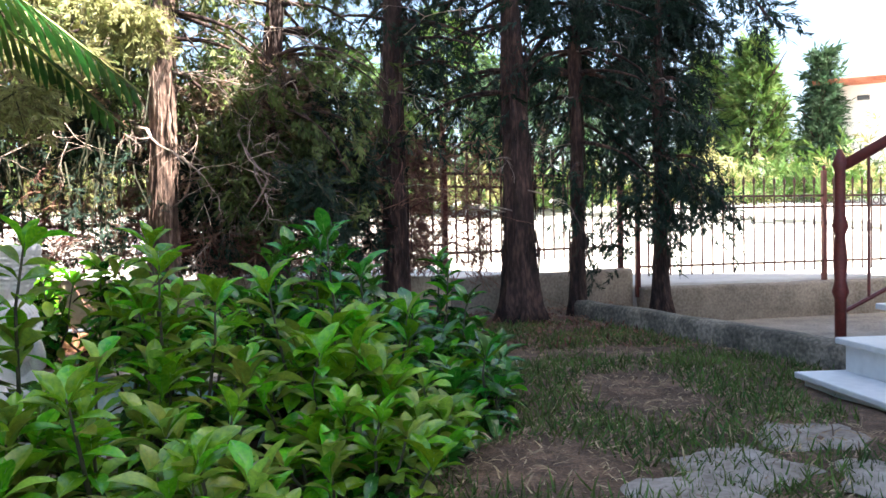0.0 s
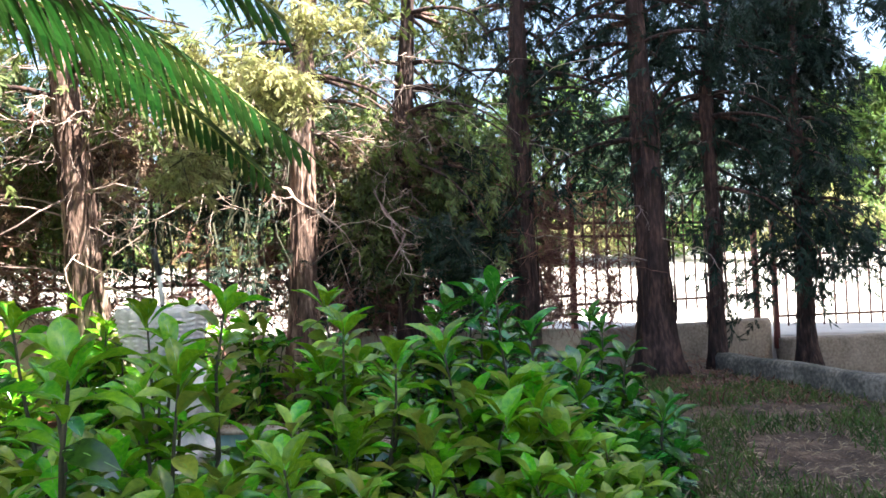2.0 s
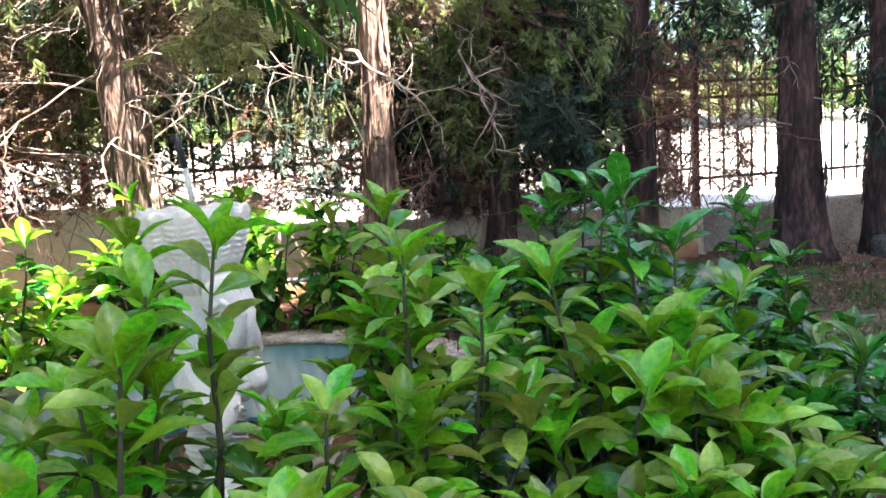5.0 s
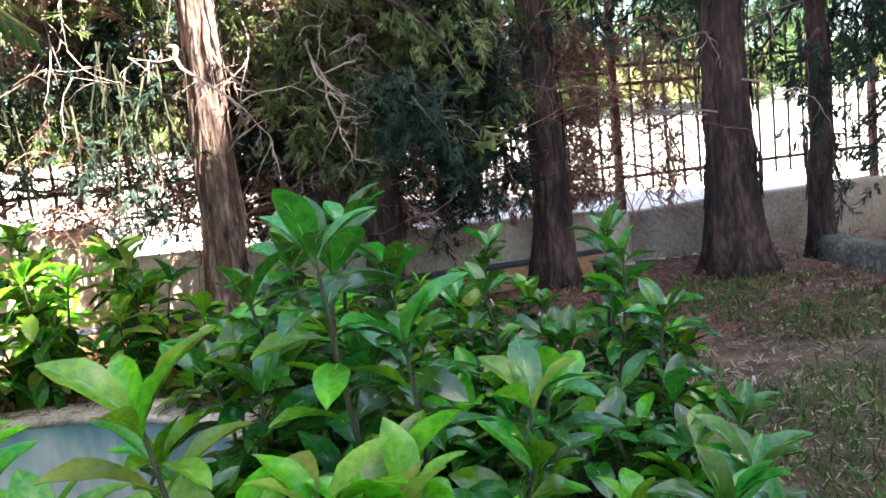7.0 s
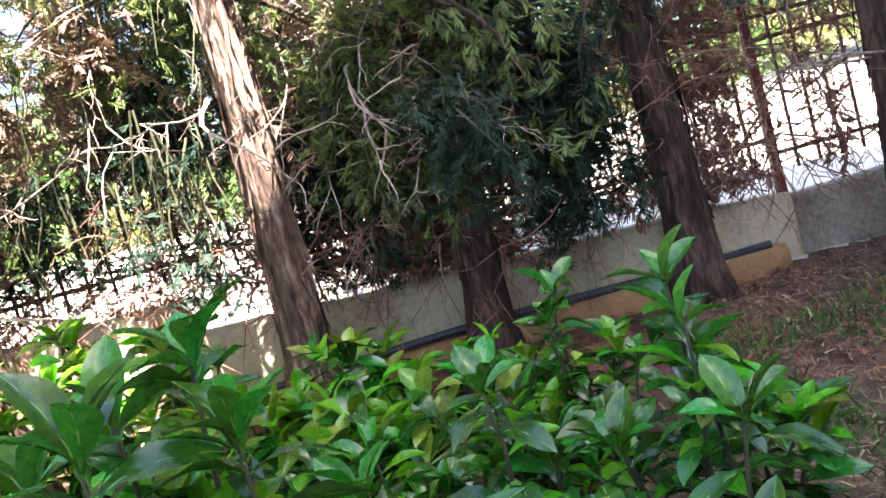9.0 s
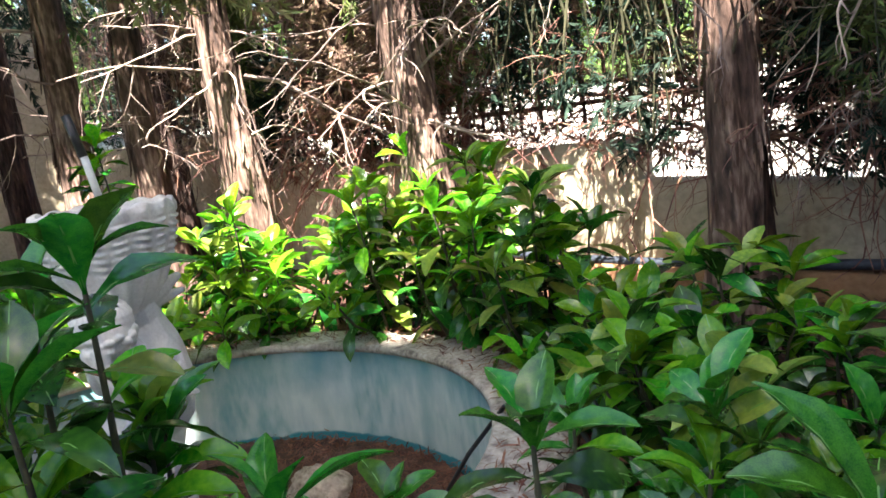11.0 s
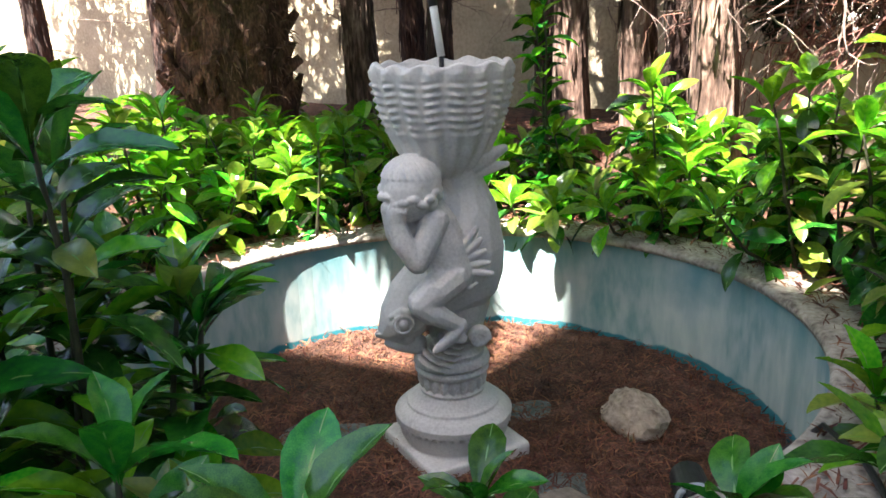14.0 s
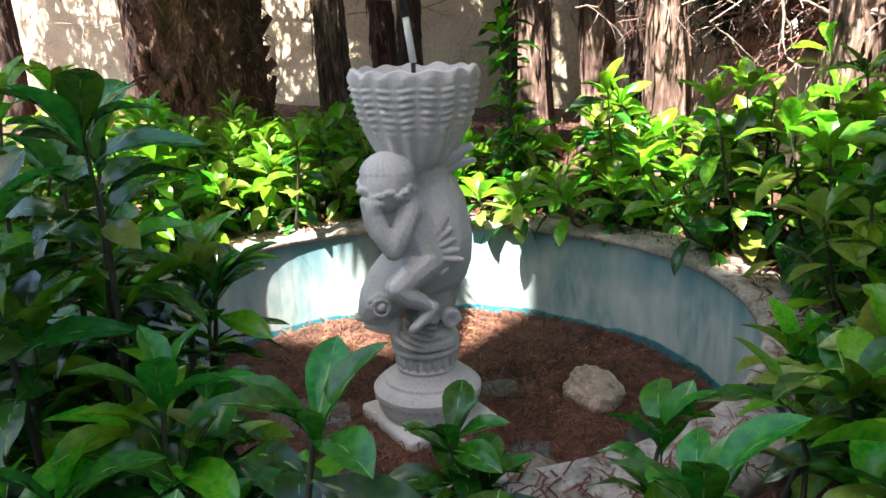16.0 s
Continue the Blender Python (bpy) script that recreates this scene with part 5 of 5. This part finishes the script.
# round the far side of the basin
for x, y, top, sp, n, sd in ((-0.55, 1.32, 1.12, 0.24, 11, 31), (-0.12, 1.42, 0.98, 0.24, 11, 32), (-0.95, 1.02, 0.92, 0.22, 10, 33), (-1.35, 0.62, 0.86, 0.24, 10, 34), (-1.5, 0.05, 0.78, 0.22, 9, 35), (-1.72, 0.42, 0.98, 0.22, 9, 36),
                             (-1.45, -0.55, 0.74, 0.24, 10, 37), (-1.2, -0.95, 0.78, 0.26, 11, 38), (-0.82, -1.3, 0.85, 0.28, 12, 39), (-0.35, -1.45, 0.9, 0.28, 12, 40), (-1.75, -1.2, 0.72, 0.26, 10, 41), (-1.5, -1.75, 0.78, 0.3, 11, 42),
                             (-0.9, -1.9, 0.85, 0.3, 11, 43), (-0.3, -2.1, 0.85, 0.3, 11, 44), (0.32, 1.40, 0.74, 0.22, 10, 45), (0.72, 1.34, 0.70, 0.2, 10, 46), (1.04, 1.20, 0.70, 0.18, 9, 47), (0.55, 1.72, 0.78, 0.24, 10, 48), (-2.0, -0.3, 0.7, 0.2, 8, 49), (-2.0, -2.2, 0.8, 0.3, 10, 71), (-2.3, -1.65, 0.75, 0.28, 9, 72), (-1.3, -2.7, 0.85, 0.3, 10, 73), (-0.6, -2.9, 0.9, 0.3, 10, 74), (-3.1, -2.9, 0.8, 0.3, 9, 75)):
    shrub(x * 0.93, y * 0.93, top + 0.10, sp * 1.2, n + 1, sd, 3 if sd < 36 else 0, leaf=0.155, label=LIT, sag=0.38, lit_share=0.15)
# shoots leaning over the coping
for x, y, tips, sd in ((-0.85, 0.98, [(-0.62, 0.80, 1.02), (-0.78, 0.90, 1.05), (-0.60, 0.66, 0.68)], 91), (-1.25, 0.42, [(-1.05, 0.38, 1.03), (-0.86, 0.26, 0.60), (-0.92, 0.44, 0.62)], 92),
                       (-0.5, 1.25, [(-0.30, 1.02, 0.98), (-0.18, 1.12, 0.95)], 93), (-1.2, -0.02, [(-0.88, 0.06, 0.62), (-0.96, -0.14, 0.58)], 94), (-0.75, -0.95, [(-0.62, -0.80, 0.86)], 95),
                       (-1.05, -0.6, [(-0.80, -0.46, 0.60), (-0.90, -0.34, 0.66)], 96), (0.0, 1.38, [(-0.02, 1.12, 0.64), (0.36, 1.10, 0.56)], 97), (-1.12, 1.24, [(-1.08, 1.17, 1.16), (-0.95, 1.2, 1.0)], 99)):
    shrub(x, y, max(q[2] for q in tips) - 0.06, 0.16, len(tips) + 3, sd, len(tips), tips, leaf=0.155, label="sunlit shrub with drooping oval leaves leaning over the coping", sag=0.42, lit_share=0.22)
shrub(-1.0, -0.15 - 1.0, 0.7, 0.2, 6, 50, label=LIT)
shrub(-1.32, -0.12, 1.0, 0.06, 2, 51, 2, [(-1.30, -0.11, 1.38), (-1.30, -0.14, 1.26)], label="slender sunlit shoot with pale leaves")


# ---- lawn ----
def grass_spot():
    while True:
        x, y = rng.uniform(1.6, 4.2), rng.uniform(-2.6, 3.0)
        if x < kerb_x(y) - 0.1 and noise.noise(Vector((x * 1.6, y * 1.6, 9))) + 0.25 * rng.random() > 0.02 and not (x > 3.55 and y < 0.6):
            return x, y, GROUND + 0.035 * noise.noise(Vector((x * 1.1, y * 1.1, 0)))


n_blades = 19000
spots = np.array([grass_spot() for _ in range(n_blades)])
gd = np.column_stack([rng.normal(size=n_blades) * 0.6, rng.normal(size=n_blades) * 0.6, np.ones(n_blades)])
gv, gf = scatter(np.array([(-0.05, 0, 0), (0.05, 0, 0), (0.035, 0.6, 0.08), (-0.035, 0.6, 0.08), (0, 1, 0.25)]), [(0, 1, 2, 3), (3, 2, 4)], spots, frames_of(gd, rng.uniform(-3, 3, n_blades)), 0.048 * rng.uniform(0.4, 1.7, n_blades))
tagged(part_data("grass", gv, gf, M_GRASS), "thin patchy dry green grass on the lawn", "grass", kind="stuff")

for x, y, r, s in ((2.85, -0.76, 0.20, 3.0), (3.22, -0.45, 0.22, 4.0), (2.62, -1.02, 0.18, 5.0), (3.3, -0.95, 0.2, 6.0)):
    bm = bmesh.new()
    bmesh.ops.create_grid(bm, x_segments=12, y_segments=12, size=r)
    for v in bm.verts:
        q = max(abs(v.co.x), abs(v.co.y)) / r
        v.co.xy *= 1 + 0.35 * noise.noise(Vector((v.co.x * 6, v.co.y * 6, s))) - 0.12 * (v.co.xy.length / r - q)
        v.co.z = 0.026 * (1 - q ** 6) - 0.01 + 0.012 * noise.noise(Vector((v.co.x * 14, v.co.y * 14, s)))
    st = part("stepping_stone", bm, M_STEP, smooth=True)
    st.matrix_basis = pose(x, y, GROUND + 0.012, 0, 0, s * 40)
    tagged(st, "irregular grey stepping stone sunk in the lawn", "paving stone", "stepping stones")

def straw_spot():
    while True:
        x, y = rng.uniform(1.5, 4.2), rng.uniform(-2.6, 3.6)
        if x < kerb_x(y) - 0.1 and not (x > 3.5 and y < 0.6):
            return x, y, GROUND + 0.012 + 0.035 * noise.noise(Vector((x * 1.1, y * 1.1, 0)))


litter("lawn_straw", 12000, straw_spot, 0.045, material("straw", (0.14, 0.085, 0.05), (0.40, 0.30, 0.19), 0.9, 5, 40, 0, per="island", random_hue=0.02), "dry straw and needles among the grass")

bm = bmesh.new()
tube(bm, [(0, 0, 0), (0.003, 0.002, 0.016), (0.002, 0.004, 0.032)], [0.006, 0.007, 0.005], 8, 0.1)
scrap = part("paper_scrap", bm, M_WHITE)
scrap.matrix_basis = pose(2.32, 1.23, GROUND)
tagged(scrap, "small white rolled paper scrap standing in the lawn", "litter")

# ---- beyond the fence ----
def far_tree(x, y, height, width, mat, label, kind_top="round", n=1500, size=0.5):
    rr = random.Random(int(x * 13 + y * 7))
    z0 = 1.5
    t = thing("far_tree", x, y, z0, label, "tree", "trees beyond the road")
    bm = bmesh.new()
    pts = [Vector((0.08 * rr.gauss(0, 1), 0.08 * rr.gauss(0, 1), height * k / 6 * 0.85)) for k in range(7)]
    tube(bm, pts, [0.16 * (1 - k / 7.5) + 0.02 for k in range(7)], 8, 0.1)
    for k in range(14):
        a = rr.uniform(0, 6.28)
        p = pts[1 + k % 5]
        tube(bm, [p, p + Vector((math.cos(a), math.sin(a), 0.5)) * width * 0.22, p + Vector((math.cos(a), math.sin(a), 0.7)) * width * 0.42], [0.05, 0.03, 0.012], 5)
    part("trunk", bm, M_BARK_SHADED, t)
    spots, dirs = [], []
    for _ in range(n):
        k = rr.random()
        a = rr.uniform(0, 6.28)
        w = width / 2 * ((1 - k) ** 0.8 if kind_top == "cone" else math.sqrt(max(0.02, 1 - (2 * k - 0.9) ** 2 * 0.9)))
        w *= 0.75 + 0.5 * noise.noise(Vector((a * 1.2, k * 6, x)))
        q = w * math.sqrt(rr.uniform(0.15, 1))
        spots.append((q * math.cos(a), q * math.sin(a), height * (0.12 + 0.88 * k)))
        dirs.append((math.cos(a), math.sin(a), rr.gauss(0.1, 0.6)))
    foliage("crown", spots, dirs, size, mat, t)
    return t


far_tree(11.2, 19.6, 4.9, 2.9, M_FAR, "bright green bushy conifer beyond the road", "cone", 1800)
far_tree(10.2, 20.6, 4.6, 2.4, M_FAR, "bright green bushy conifer beyond the road", "cone", 1400)
far_tree(13.0, 19.2, 4.4, 1.2, M_FAR_BLUE, "slender dark conifer beyond the road", "cone", 900)
far_tree(13.9, 20.0, 3.4, 1.4, M_FAR_BLUE, "slender dark conifer beyond the road", "cone", 900)
for k in range(14):
    a = radians(80 + k * 8.2)
    d = 17 + 4 * ((k * 7) % 5) / 5
    far_tree(1.5 + d * math.cos(a), d * math.sin(a) - 0.5, 3.6 + 2.2 * ((k * 3) % 4) / 4, 4.2, M_FAR if k % 3 else M_FAR_BLUE, "leafy green tree across the road", "round", 1300, 0.55)
for k in range(12):
    a = radians(48 + k * 9)
    rr = random.Random(k)
    t = thing("far_hedge", 1.5 + 15 * math.cos(a), 15 * math.sin(a), 1.5, "yellow-green bush at the roadside", "bush", "roadside bushes")
    sp = [(rr.gauss(0, 0.9), rr.gauss(0, 0.4), abs(rr.gauss(0.3, 0.35))) for _ in range(500)]
    foliage("leaves", sp, [(rr.gauss(0, 1), rr.gauss(0, 1), 0.8) for _ in sp], 0.34, M_FAR if k % 2 else M_FOL_PALE, t)

villa = thing("white_villa", 13.6, 19.4, 1.5, "white neighbouring house with a red tiled roof edge", "house", rz=-27)
bm = bmesh.new()
box(bm, 0, 0, 0, 9, 7, 3.5)
part("wall", bm, M_WHITE, villa)
bm = bmesh.new()
box(bm, -0.7, -0.6, 3.5, 9.6, 7.6, 3.64, 0.03)
part("roof", bm, M_TILE, villa)
for wx, wz, ww, wh in ((0.45, 3.05, 0.32, 0.14), (1.6, 1.9, 0.9, 1.3), (3.8, 1.9, 0.9, 1.3)):
    win = bmesh.new()
    box(win, wx, -0.02, wz, wx + ww, 0.03, wz + wh)
    part("window", win, M_GLASS, villa)
